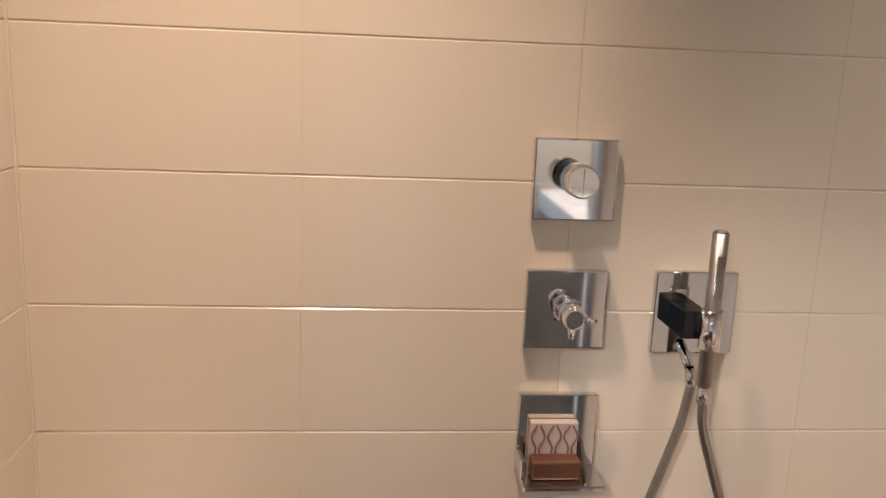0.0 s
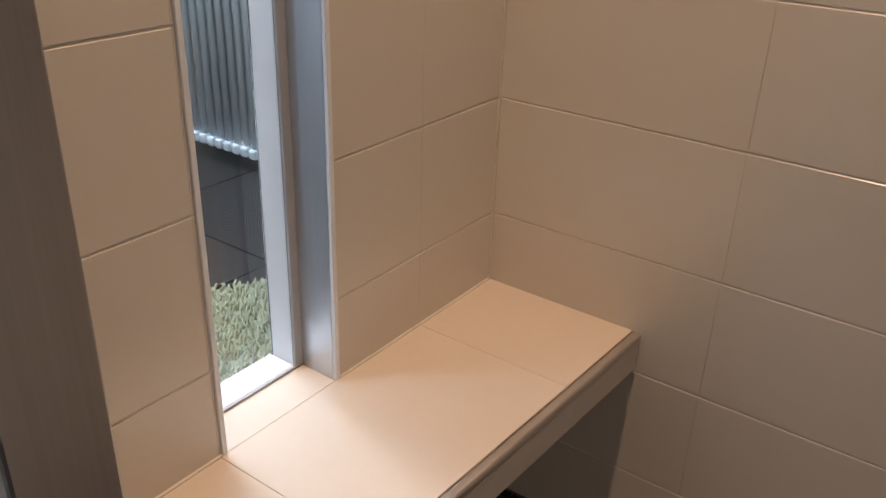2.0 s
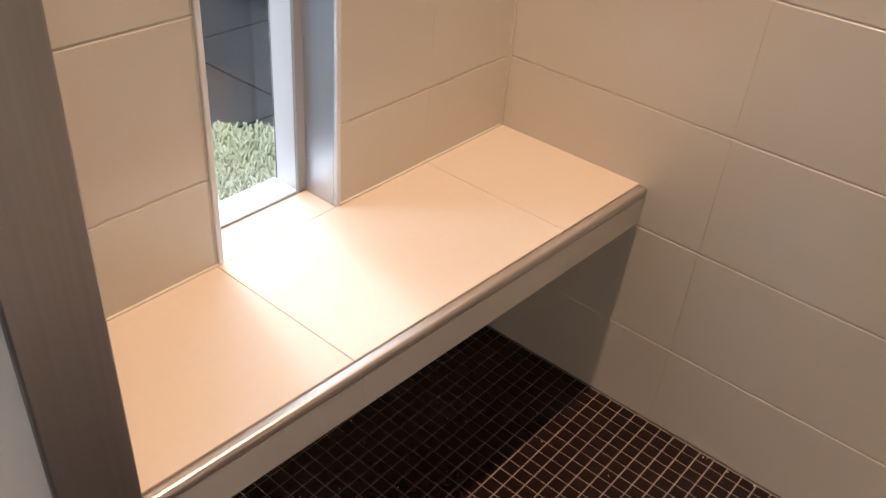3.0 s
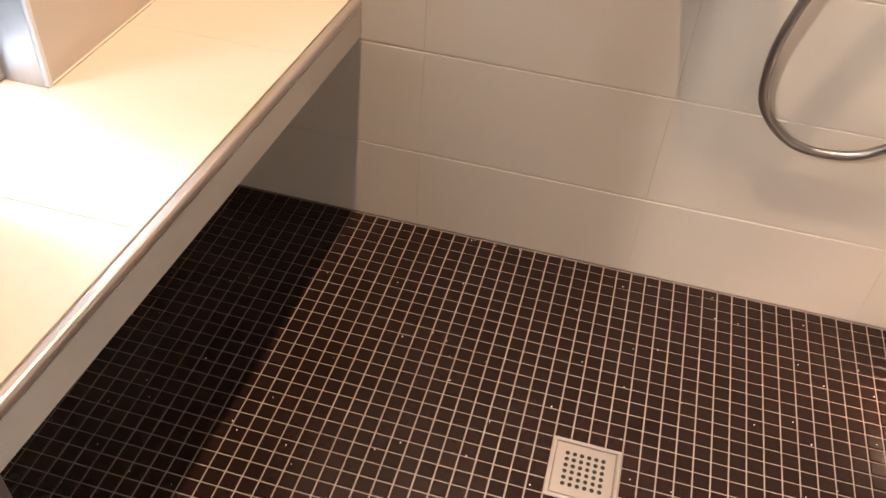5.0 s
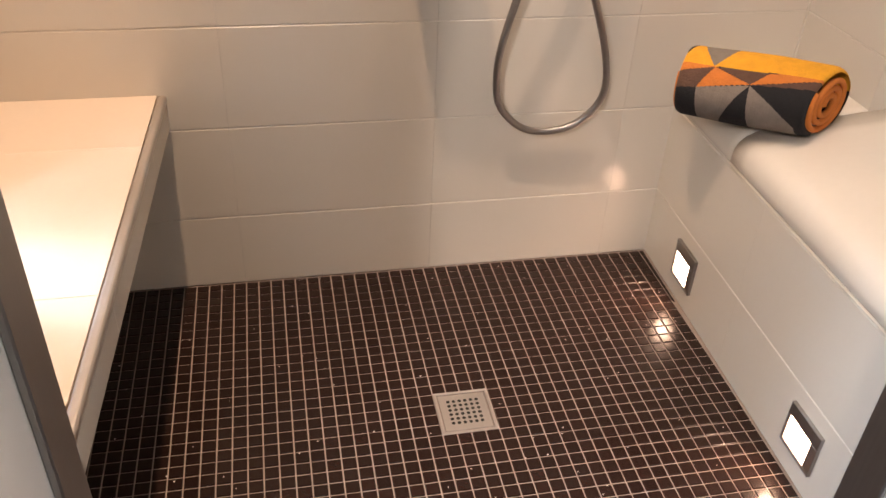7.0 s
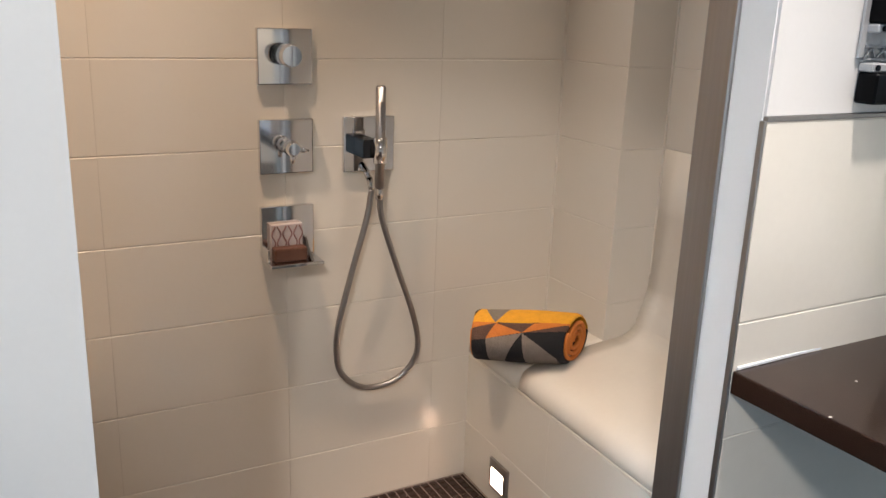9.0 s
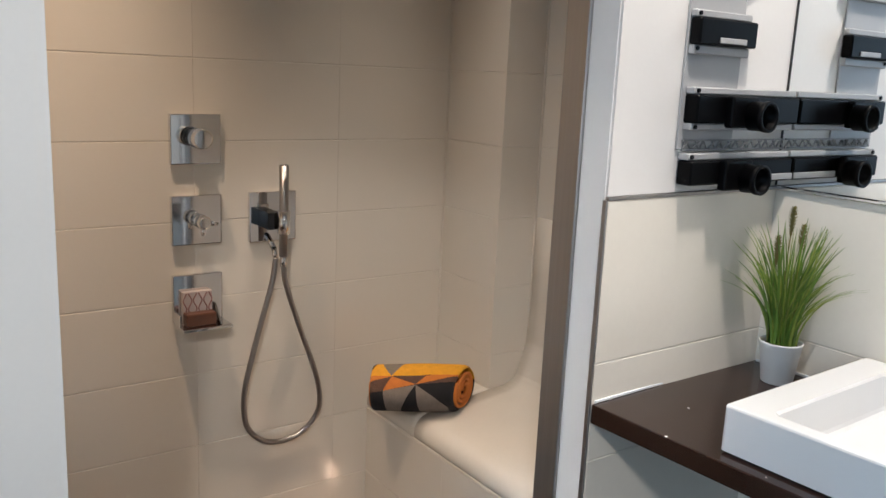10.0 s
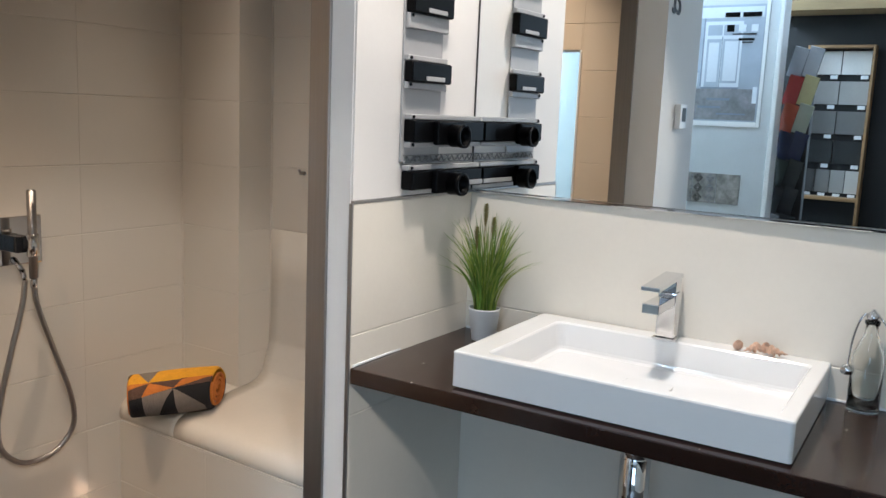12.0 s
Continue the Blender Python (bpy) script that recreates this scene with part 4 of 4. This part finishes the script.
def long_sample(z0, z1, kind):
    ob = thing("long_drain_sample", (0.65, YB, z0), "long black drain channel sample with a round outlet", "sample", "long drain samples")
    bm = bmesh.new()
    box(bm, 0.499, XM - 0.004, YB - 0.034, YB - 0.0002, z0 + 0.013, z1 - 0.013, 0.003)
    part("channel", bm, M_BLACK, ob)
    for a, b in ((z1 - 0.0125, z1), (z0, z0 + 0.0125)):
        if kind and a == z0:
            continue
        bm = bmesh.new()
        box(bm, 0.499, XM - 0.004, YB - 0.024, YB - 0.0002, a, b, 0.002)
        rail = part("rail", bm, M_GREYPL, ob, "light grey plastic rail")
        bm = bmesh.new()
        cyl(bm, (0.508, YB - 0.0242, (a + b) / 2), (0.508, YB - 0.027, (a + b) / 2), 0.0042, n=10)
        part("screw", bm, M_BLACK, rail)
    zc = (z0 + z1) / 2 - 0.010
    bm = bmesh.new()
    box(bm, 0.575, 0.655, YB - 0.052, YB - 0.0342, zc - 0.022, zc + 0.034, 0.004, 2)
    outlet = part("outlet_block", bm, M_BLACK, ob)
    bm = bmesh.new()
    n = 28
    prof = [(0.022, 0.0), (0.027, 0.0), (0.026, 0.024), (0.028, 0.026), (0.028, 0.036), (0.023, 0.036), (0.021, 0.032), (0.021, 0.01)]
    rings = [[bm.verts.new((0.638 + r * math.cos(2 * math.pi * i / n), YB - 0.050 - h, zc + r * math.sin(2 * math.pi * i / n))) for i in range(n)] for r, h in prof]
    for a, b in zip(rings, rings[1:]):
        for i in range(n):
            bm.faces.new((a[i], a[(i + 1) % n], b[(i + 1) % n], b[i])).smooth = True
    bm.faces.new(rings[-1])
    part("outlet_pipe", bm, M_BLACK, outlet)
    if kind:
        bm = bmesh.new()
        box(bm, 0.665, XM - 0.004, YB - 0.037, YB - 0.0342, z0 + 0.016, z0 + 0.028, 0.001)
        part("white_insert", bm, M_GREYPL, ob)


long_sample(1.297, 1.373, 0)
long_sample(1.186, 1.256, 1)
truss = thing("lattice_strip", (0.65, YB, 1.258), "thin grey lattice spacer on the drain sample", "spacer")
bm = bmesh.new()
box(bm, 0.499, XM - 0.004, YB - 0.010, YB - 0.006, 1.2595, 1.2625)
box(bm, 0.499, XM - 0.004, YB - 0.010, YB - 0.006, 1.2765, 1.2795)
part("chord", bm, M_TRUSS, truss)
for k in range(13):
    bm = bmesh.new()
    x = 0.500 + 0.024 * k
    cyl(bm, (x, YB - 0.008, 1.2625), (x + (0.022 if k % 2 else 0.011), YB - 0.008, 1.2765), 0.0018, n=6)
    cyl(bm, (x + 0.022, YB - 0.008, 1.2625), (x + 0.011, YB - 0.008, 1.2765), 0.0018, n=6)
    part("web", bm, M_TRUSS, truss)

# ---- front pier: thermostat and number ----
thermo = thing("room_thermostat", (-0.745, -1.086, 1.35), "white room thermostat with a dark display", "thermostat")
bm = bmesh.new()
box(bm, -0.785, -0.705, -1.112, -1.0864, 1.355, 1.455, 0.004, 2)
part("case", bm, M_PVC, thermo)
bm = bmesh.new()
box(bm, -0.767, -0.724, -1.1135, -1.1122, 1.385, 1.440, 0.0005)
part("display", bm, M_BLACK, thermo, "dark display")
fc = bpy.data.curves.new("number", "FONT")
fc.body, fc.size, fc.extrude, fc.align_x = "a", 0.26, 0.001, "CENTER"
tmp = new("tmp_number", fc)
bpy.context.view_layer.update()
num_mesh = bpy.data.meshes.new_from_object(tmp.evaluated_get(bpy.context.evaluated_depsgraph_get()))
bpy.data.objects.remove(tmp)
num_mesh.materials.clear()
num_mesh.materials.append(M_BLACK)
num = new("letter_sign", num_mesh)
num.matrix_basis = pose(-0.63, -1.0872, 1.80, 90, 0, 0)
tagged(num, "black letter on the white pier", "sign")

switch = thing("wall_switch", (-0.75, -1.0865, 0.99), "small black wall switch on the white pier", "switch")
bm = bmesh.new()
box(bm, -0.785, -0.715, -1.095, -1.0864, 0.955, 1.025, 0.003, 2)
part("switch_plate", bm, M_BLACK, switch)
bm = bmesh.new()
box(bm, -0.772, -0.728, -1.0985, -1.0952, 0.968, 1.012, 0.002)
part("rocker", bm, M_BLACK, switch)

# ---- showroom seen in the mirror ----
bd = thing("display_panel", (-1.9, -1.0, 0), "white tile display panel with a pale room poster", "display")
bm = bmesh.new()
box(bm, -1.98, -1.905, -1.235, -0.45, 0.0, 2.35, 0.006, 2)
part("panel", bm, mat("pale_grey_panel", (0.56, 0.60, 0.63), 0.45, vary=0.04, bump=0.02), bd)
bm = bmesh.new()
box(bm, -1.9048, -1.9012, -1.165, -0.785, 1.40, 2.00)
M_POSTER = mat("poster_pale_blue", (0.40, 0.47, 0.57), 0.4, vary=0.25, scale=3, grain=9, bump=0.0)
M_POSTER2 = mat("poster_white", (0.66, 0.72, 0.80), 0.4, vary=0.1, scale=5, bump=0.0)
M_POSTER3 = mat("poster_grey_rug", (0.27, 0.28, 0.31), 0.4, vary=0.5, scale=12, grain=50, bump=0.0)
poster = part("poster", bm, M_POSTER, bd, "pale blue interior poster")
M_POSTER4 = mat("poster_blue_shade", (0.22, 0.27, 0.35), 0.4, vary=0.2, scale=6, bump=0.0)
PRINT = [
    (0.02, 0.98, 0.72, 0.99, M_POSTER3), (0.02, 0.98, 0.02, 0.11, M_POSTER2), (0.18, 0.20, 0.11, 0.70, M_POSTER4), (0.20, 0.72, 0.14, 0.72, M_POSTER2),
    (0.24, 0.44, 0.29, 0.71, M_POSTER), (0.27, 0.41, 0.32, 0.66, M_POSTER2), (0.46, 0.69, 0.29, 0.67, M_POSTER), (0.49, 0.67, 0.31, 0.65, M_POSTER2),
    (0.24, 0.44, 0.17, 0.26, M_POSTER), (0.46, 0.69, 0.17, 0.26, M_POSTER), (0.445, 0.455, 0.27, 0.72, M_POSTER4), (0.20, 0.72, 0.705, 0.72, M_POSTER4),
    (0.02, 0.09, 0.29, 0.53, M_POSTER2), (0.02, 0.15, 0.57, 0.70, M_POSTER2), (0.02, 0.15, 0.57, 0.58, M_POSTER4), (0.92, 0.98, 0.70, 0.84, M_POSTER2),
    (0.30, 0.62, 0.80, 0.82, M_POSTER4), (0.18, 0.50, 0.87, 0.89, M_POSTER4), (0.45, 0.85, 0.93, 0.945, M_POSTER4),
    (0.46, 0.66, 0.065, 0.105, M_BLACK), (0.70, 0.95, 0.065, 0.105, M_BLACK), (0.50, 0.60, 0.17, 0.23, M_BLACK), (0.66, 0.76, 0.17, 0.23, M_POSTER2),
    (0.83, 0.92, 0.17, 0.23, M_POSTER2), (0.58, 0.90, 0.245, 0.255, M_BLACK), (0.67, 0.88, 0.285, 0.305, M_BLACK), (0.72, 0.86, 0.315, 0.325, M_BLACK),
]
for i, (u0, u1, v0, v1, m) in enumerate(PRINT):
    bm = bmesh.new()
    box(bm, -1.9011, -1.9008 + 0.0001 * i, -0.785 - 0.38 * u1, -0.785 - 0.38 * u0, 2.0 - 0.6 * v1, 2.0 - 0.6 * v0)
    part("printed_area", bm, m, poster)
for y0, y1, z0, z1 in ((-1.185, -1.167, 1.372, 2.03), (-1.167, -0.783, 1.372, 1.398)):
    bm = bmesh.new()
    box(bm, -1.9048, -1.8990, y0, y1, z0, z1, 0.001)
    part("poster_rail", bm, M_PVC, bd, "white poster rail")
M_PATTERN = mat("patterned_sample", (0.30, 0.29, 0.28), 0.4, vary=0.8, scale=22, grain=60, bump=0.0)
for y0, y1 in ((-0.86, -0.79), (-0.99, -0.863), (-1.115, -0.993)):
    bm = bmesh.new()
    box(bm, -1.9048, -1.898, y0, y1, 0.96, 1.12, 0.001)
    tile = part("patterned_tile", bm, M_PATTERN, bd, "grey patterned sample tile")
    if y0 == -1.115:
        continue
    for a in range(2):
        for b in range(3):
            cy, cz = y1 - (y1 - y0) * (a + 0.5) / 2, 0.987 + 0.053 * b
            bm = bmesh.new()
            for s in (0.022, 0.012):
                ends = [(cy + s, cz), (cy, cz + s), (cy - s, cz), (cy, cz - s)]
                for (p0, q0), (p1, q1) in zip(ends, ends[1:] + ends[:1]):
                    cyl(bm, (-1.8978, p0, q0), (-1.8978, p1, q1), 0.002, n=6)
            part("printed_ornament", bm, M_POSTER3 if a else M_BLACK, tile)
bm = bmesh.new()
box(bm, -2.01, -1.89, -1.262, -1.236, 0.0, 2.4, 0.004)
part("edge_post", bm, M_PVC, bd)
SAMPLES = [(0.34, 0.36, 0.40), (0.30, 0.025, 0.02), (0.34, 0.06, 0.025), (0.012, 0.016, 0.045), (0.025, 0.035, 0.030), (0.020, 0.022, 0.026), (0.24, 0.25, 0.27)]
SAMPLES2 = [(0.36, 0.38, 0.42), (0.42, 0.38, 0.20), (0.30, 0.32, 0.26), (0.014, 0.018, 0.05), (0.012, 0.014, 0.014), (0.012, 0.013, 0.015), (0.02, 0.02, 0.022)]
stand = thing("sample_stand", (-2.05, -1.33, 0), "leaning stand of coloured tile samples", "stand")
bm = bmesh.new()
box(bm, -2.16, -2.10, -1.40, -1.29, 0.0, 1.74, 0.003)
part("back_board", bm, M_BACKDROP, stand)
for k in range(7):
    for j, col in ((0, SAMPLES[k]), (1, SAMPLES2[k])):
        bm = bmesh.new()
        z = 1.80 - 0.145 * k
        y = -1.285 - 0.075 * j + 0.011 * k
        box(bm, -2.08, -2.07, y - 0.073, y, z - 0.16, z, 0.001)
        bmesh.ops.rotate(bm, verts=bm.verts, cent=(-2.08, y, z - 0.16), matrix=Matrix.Rotation(radians(14), 3, "Y"))
        bmesh.ops.rotate(bm, verts=bm.verts, cent=(-2.08, y - 0.036, z - 0.08), matrix=Matrix.Rotation(radians(16), 3, "X"))
        part("sample_tile", bm, mat("sample_%d_%d" % (k, j), col, 0.25, vary=0.1, bump=0.0), stand)
rack = thing("tile_rack", (-3.62, -1.3, 0), "wooden rack with rows of grey sample tiles", "rack")
for y0, y1, z0, z1 in ((-1.492, -1.475, 0.0, 1.94), (-1.09, -1.073, 0.0, 1.94), (-1.475, -1.09, 1.92, 1.94), (-1.475, -1.09, 0.90, 0.925)):
    bm = bmesh.new()
    box(bm, -3.66, -3.56, y0, y1, z0, z1, 0.002)
    part("frame_rail", bm, M_WOOD, rack)
bm = bmesh.new()
box(bm, -3.68, -3.661, -1.475, -1.09, 0.0, 1.92)
part("backing", bm, M_BACKDROP, rack)
TONES = [0.78, 0.36, 0.15, 0.012, 0.2]
for k, tone in enumerate(TONES):
    z1 = 1.905 - 0.200 * k
    n = 2 if k < 4 else 4
    for j in range(n):
        w = 0.38 / n
        y1 = -1.095 - w * j
        tn = tone if k < 4 else (0.06, 0.18, 0.30, 0.5)[j]
        bm = bmesh.new()
        box(bm, -3.650, -3.640, y1 - w + 0.004, y1 - 0.002, z1 - 0.155, z1, 0.001)
        part("sample_tile", bm, mat("rack_%d_%d" % (k, j), (tn * 1.04, tn, tn * 0.95), 0.3, vary=0.1, bump=0.0), rack)
        bm = bmesh.new()
        box(bm, -3.638, -3.634, y1 - w + 0.02, y1 - w + 0.065, z1 - 0.185, z1 - 0.160)
        part("label_card", bm, M_PVC, rack)
# added near-black sheet: its colour stands for the showroom's unlit depth
part_dark = bmesh.new()
box(part_dark, -3.80, -3.70, -2.0, -0.72, 0, 2.55)
structure("wall_dark_backdrop", part_dark, M_BACKDROP, "dark showroom partition behind the tile rack", "wall")
bm = bmesh.new()
box(bm, -3.69, -3.40, -1.95, -0.74, 2.15, 2.22, 0.003)
shelf_beam = thing("wooden_beam", (-3.6, -2.0, 2.15), "pale wooden beam above the tile rack", "beam")
part("beam", bm, M_BEAM, shelf_beam)

bd.matrix_basis = Matrix.Translation((0, 0.06, 0)) @ bd.matrix_basis
stand.matrix_basis = Matrix.Translation((0, 0.07, 0)) @ stand.matrix_basis
rack.matrix_basis = Matrix.Translation((0, 0.09, 0)) @ rack.matrix_basis
SWING = Matrix.Translation((0.327, -1.09, 0)) @ Matrix.Rotation(radians(1.5), 4, "Z") @ Matrix.Translation((-0.327, 1.09, 0))
for ob in scene.objects:
    if not ob.parent and ob.name.split(".")[0] in ("worktop", "wash_basin", "basin_tap", "sea_shell", "soap_bottle"):
        ob.matrix_basis = SWING @ ob.matrix_basis

# ---- next room through the slot window ----
def radiator():
    ob = thing("column_radiator", (-2.6, 1.0, 0.08), "white column radiator with slim vertical tubes", "radiator")
    for k in range(20):
        x = -3.05 + 0.046 * k
        bm = bmesh.new()
        for j in range(3):
            y = 0.83 + 0.036 * j
            cyl(bm, (x, y, 0.10), (x, y, 1.74), 0.0125, n=12)
        box(bm, x - 0.018, x + 0.018, 0.808, 0.924, 0.065, 0.105, 0.010, 2)
        box(bm, x - 0.018, x + 0.018, 0.808, 0.924, 1.735, 1.775, 0.010, 2)
        part("column", bm, M_RADIATOR, ob)
    bm = bmesh.new()
    for x in (-3.0, -2.25):
        box(bm, x - 0.01, x + 0.01, 0.90, 1.0995, 0.5, 0.53)
        box(bm, x - 0.01, x + 0.01, 0.85, 0.92, 0.0, 0.07)
    part("bracket", bm, M_RADIATOR, ob)


radiator()
bm = bmesh.new()
box(bm, -5.19, -3.15, 1.084, 1.0995, 0.0, 0.09, 0.003)
structure("baseboard", bm, M_PVC, "white baseboard beside the radiator", "baseboard")
rug = thing("shag_rug", (-1.6, -0.2, 0), "cream shaggy rug on dark floor tiles", "rug")
bm = bmesh.new()
box(bm, -0.75, 0.20, -0.70, 0.0, 0.0, 0.012, 0.004)
TURN = Matrix.Translation((-1.75, 0.19, 0.001)) @ Matrix.Rotation(radians(54), 4, "Z")
bm.transform(TURN)
part("backing", bm, M_RUG, rug)
rnd = random.Random(3)
bm = bmesh.new()
for _ in range(5200):
    p = Vector((rnd.uniform(-0.74, 0.19), rnd.uniform(-0.69, -0.005), 0.011))
    d = Vector((rnd.uniform(-0.5, 0.5), rnd.uniform(-0.5, 0.5), 1)).normalized()
    h = rnd.uniform(0.022, 0.036)
    q = d.to_track_quat("Z", "Y")
    base = [bm.verts.new(TURN @ (p + q @ Vector((0.0045 * math.cos(a), 0.0045 * math.sin(a), 0)))) for a in (0, 2.09, 4.19)]
    tip = [bm.verts.new(TURN @ (p + d * h + q @ Vector((0.0035 * math.cos(a), 0.0035 * math.sin(a), 0)))) for a in (0.5, 2.6, 4.7)]
    for i in range(3):
        bm.faces.new((base[i], base[(i + 1) % 3], tip[(i + 1) % 3], tip[i])).smooth = True
    bm.faces.new(tip)
tagged(part("pile", bm, M_RUG, rug), kind="stuff")

# ---- tiles and mosaic ----
tile_field(wall_back, "-y", T, [-0.81, -0.408, 0.0, 0.408, 0.778], ROWS)
tile_field(wall_left, "+x", -0.81 - T, [-0.893, -0.612, -0.204, 0.0], ROWS, holes=[SLOT])
tile_field(wall_right, "-x", 0.778 + T, [-0.265, 0.0], ROWS)
tile_field(wall_right, "-y", -0.265 + T, [0.779, 0.92], ROWS)
tile_field(wall_right, "-x", 0.92 + T, [-0.968, -0.667, -0.2655], ROWS)
tile_field(front_panel, "-x", 0.524 + T, [-0.967, -0.816, -0.408, 0.0], [0.0, 0.170, 0.375])
tile_field(wall_side, "-y", -1.0815, [0.327, 0.815], [0.0, 0.30, 0.70, 0.885, 1.176], M_SPLASH)
tile_field(wall_splash, "-x", XM + 0.008, [-2.75, -1.0895], [0.0, 0.30, 0.70, 0.885, 1.176], M_SPLASH)


def floor_tile_field():
    xs, ys, s = -5.41, -5.02, 0.60
    bm = bmesh.new()
    box(bm, 0.003, s - 0.003, 0.003, s - 0.003, -0.012, 0.0, 0.001)
    me = mesh_of("tile", bm, M_DARKFLOOR)
    for i in range(14):
        for j in range(14):
            x, y = xs + s * i, ys + s * j
            if x > 2.5 or y > 3 or (-0.95 < x + 0.3 < 1.1 and -1.0 < y + 0.3 < 0.2):
                continue
            ob = new("tile", me)
            ob.parent = floor
            ob.matrix_basis = pose(x, y, 0)


floor_tile_field()

bm = bmesh.new()
box(bm, -0.82, 0.53, -1.086, 0.004, -0.0118, -0.0026)
mosaic = structure("floor_shower", bm, M_FGROUT, "dark brown mosaic shower floor with pale joints", "floor")
PX, PY, GAP = 0.0262, 0.0255, 0.0026


def mosaic_piece(bm, x, y, w=PX - GAP, d=PY - GAP):
    c = 0.0012
    lo = [bm.verts.new((x + a, y + b, -0.004)) for a, b in ((0, 0), (w, 0), (w, d), (0, d))]
    mid = [bm.verts.new((x + a, y + b, -0.0012)) for a, b in ((0, 0), (w, 0), (w, d), (0, d))]
    top = [bm.verts.new((x + a, y + b, 0)) for a, b in ((c, c), (w - c, c), (w - c, d - c), (c, d - c))]
    for p, q in ((lo, mid), (mid, top)):
        for i in range(4):
            bm.faces.new((p[i], p[(i + 1) % 4], q[(i + 1) % 4], q[i]))
    bm.faces.new(top)


bm = bmesh.new()
mosaic_piece(bm, 0, 0)
piece = mesh_of("mosaic_tile", bm, M_MOSAIC)
rest = bmesh.new()
near = 0
X0, Y0 = -0.0665 + GAP / 2 - PX * 29, -0.4055 + GAP / 2 + PY * 15
for i in range(53):
    for j in range(40):
        x, y = X0 + PX * i, Y0 + PY * (1 - j)
        w, d = PX - GAP, PY - GAP
        edge = 0.5205 + 0.025 * y
        if x < -0.809:
            x, w = -0.809, x + w + 0.809
        w = min(w, edge - x)
        d = min(d, -0.0035 - y)
        if w < 0.004 or d < 0.004 or y < -1.08:
            continue
        if dx0 - 0.01 < x and x + w < dx1 + 0.01 and dy0 - 0.01 < y and y + d < dy1 + 0.01:
            continue
        if -0.33 < x < 0.33 and -0.80 < y < -0.50 and near < 300:
            near += 1
            ob = new("mosaic_tile", piece)
            ob.parent = mosaic
            ob.matrix_basis = pose(x, y, random.uniform(-0.0002, 0.0002), random.uniform(-0.2, 0.2), random.uniform(-0.2, 0.2))
        else:
            mosaic_piece(rest, x, y, w, d)
tagged(part("mosaic_tiles", rest, M_MOSAIC, mosaic), kind="stuff")
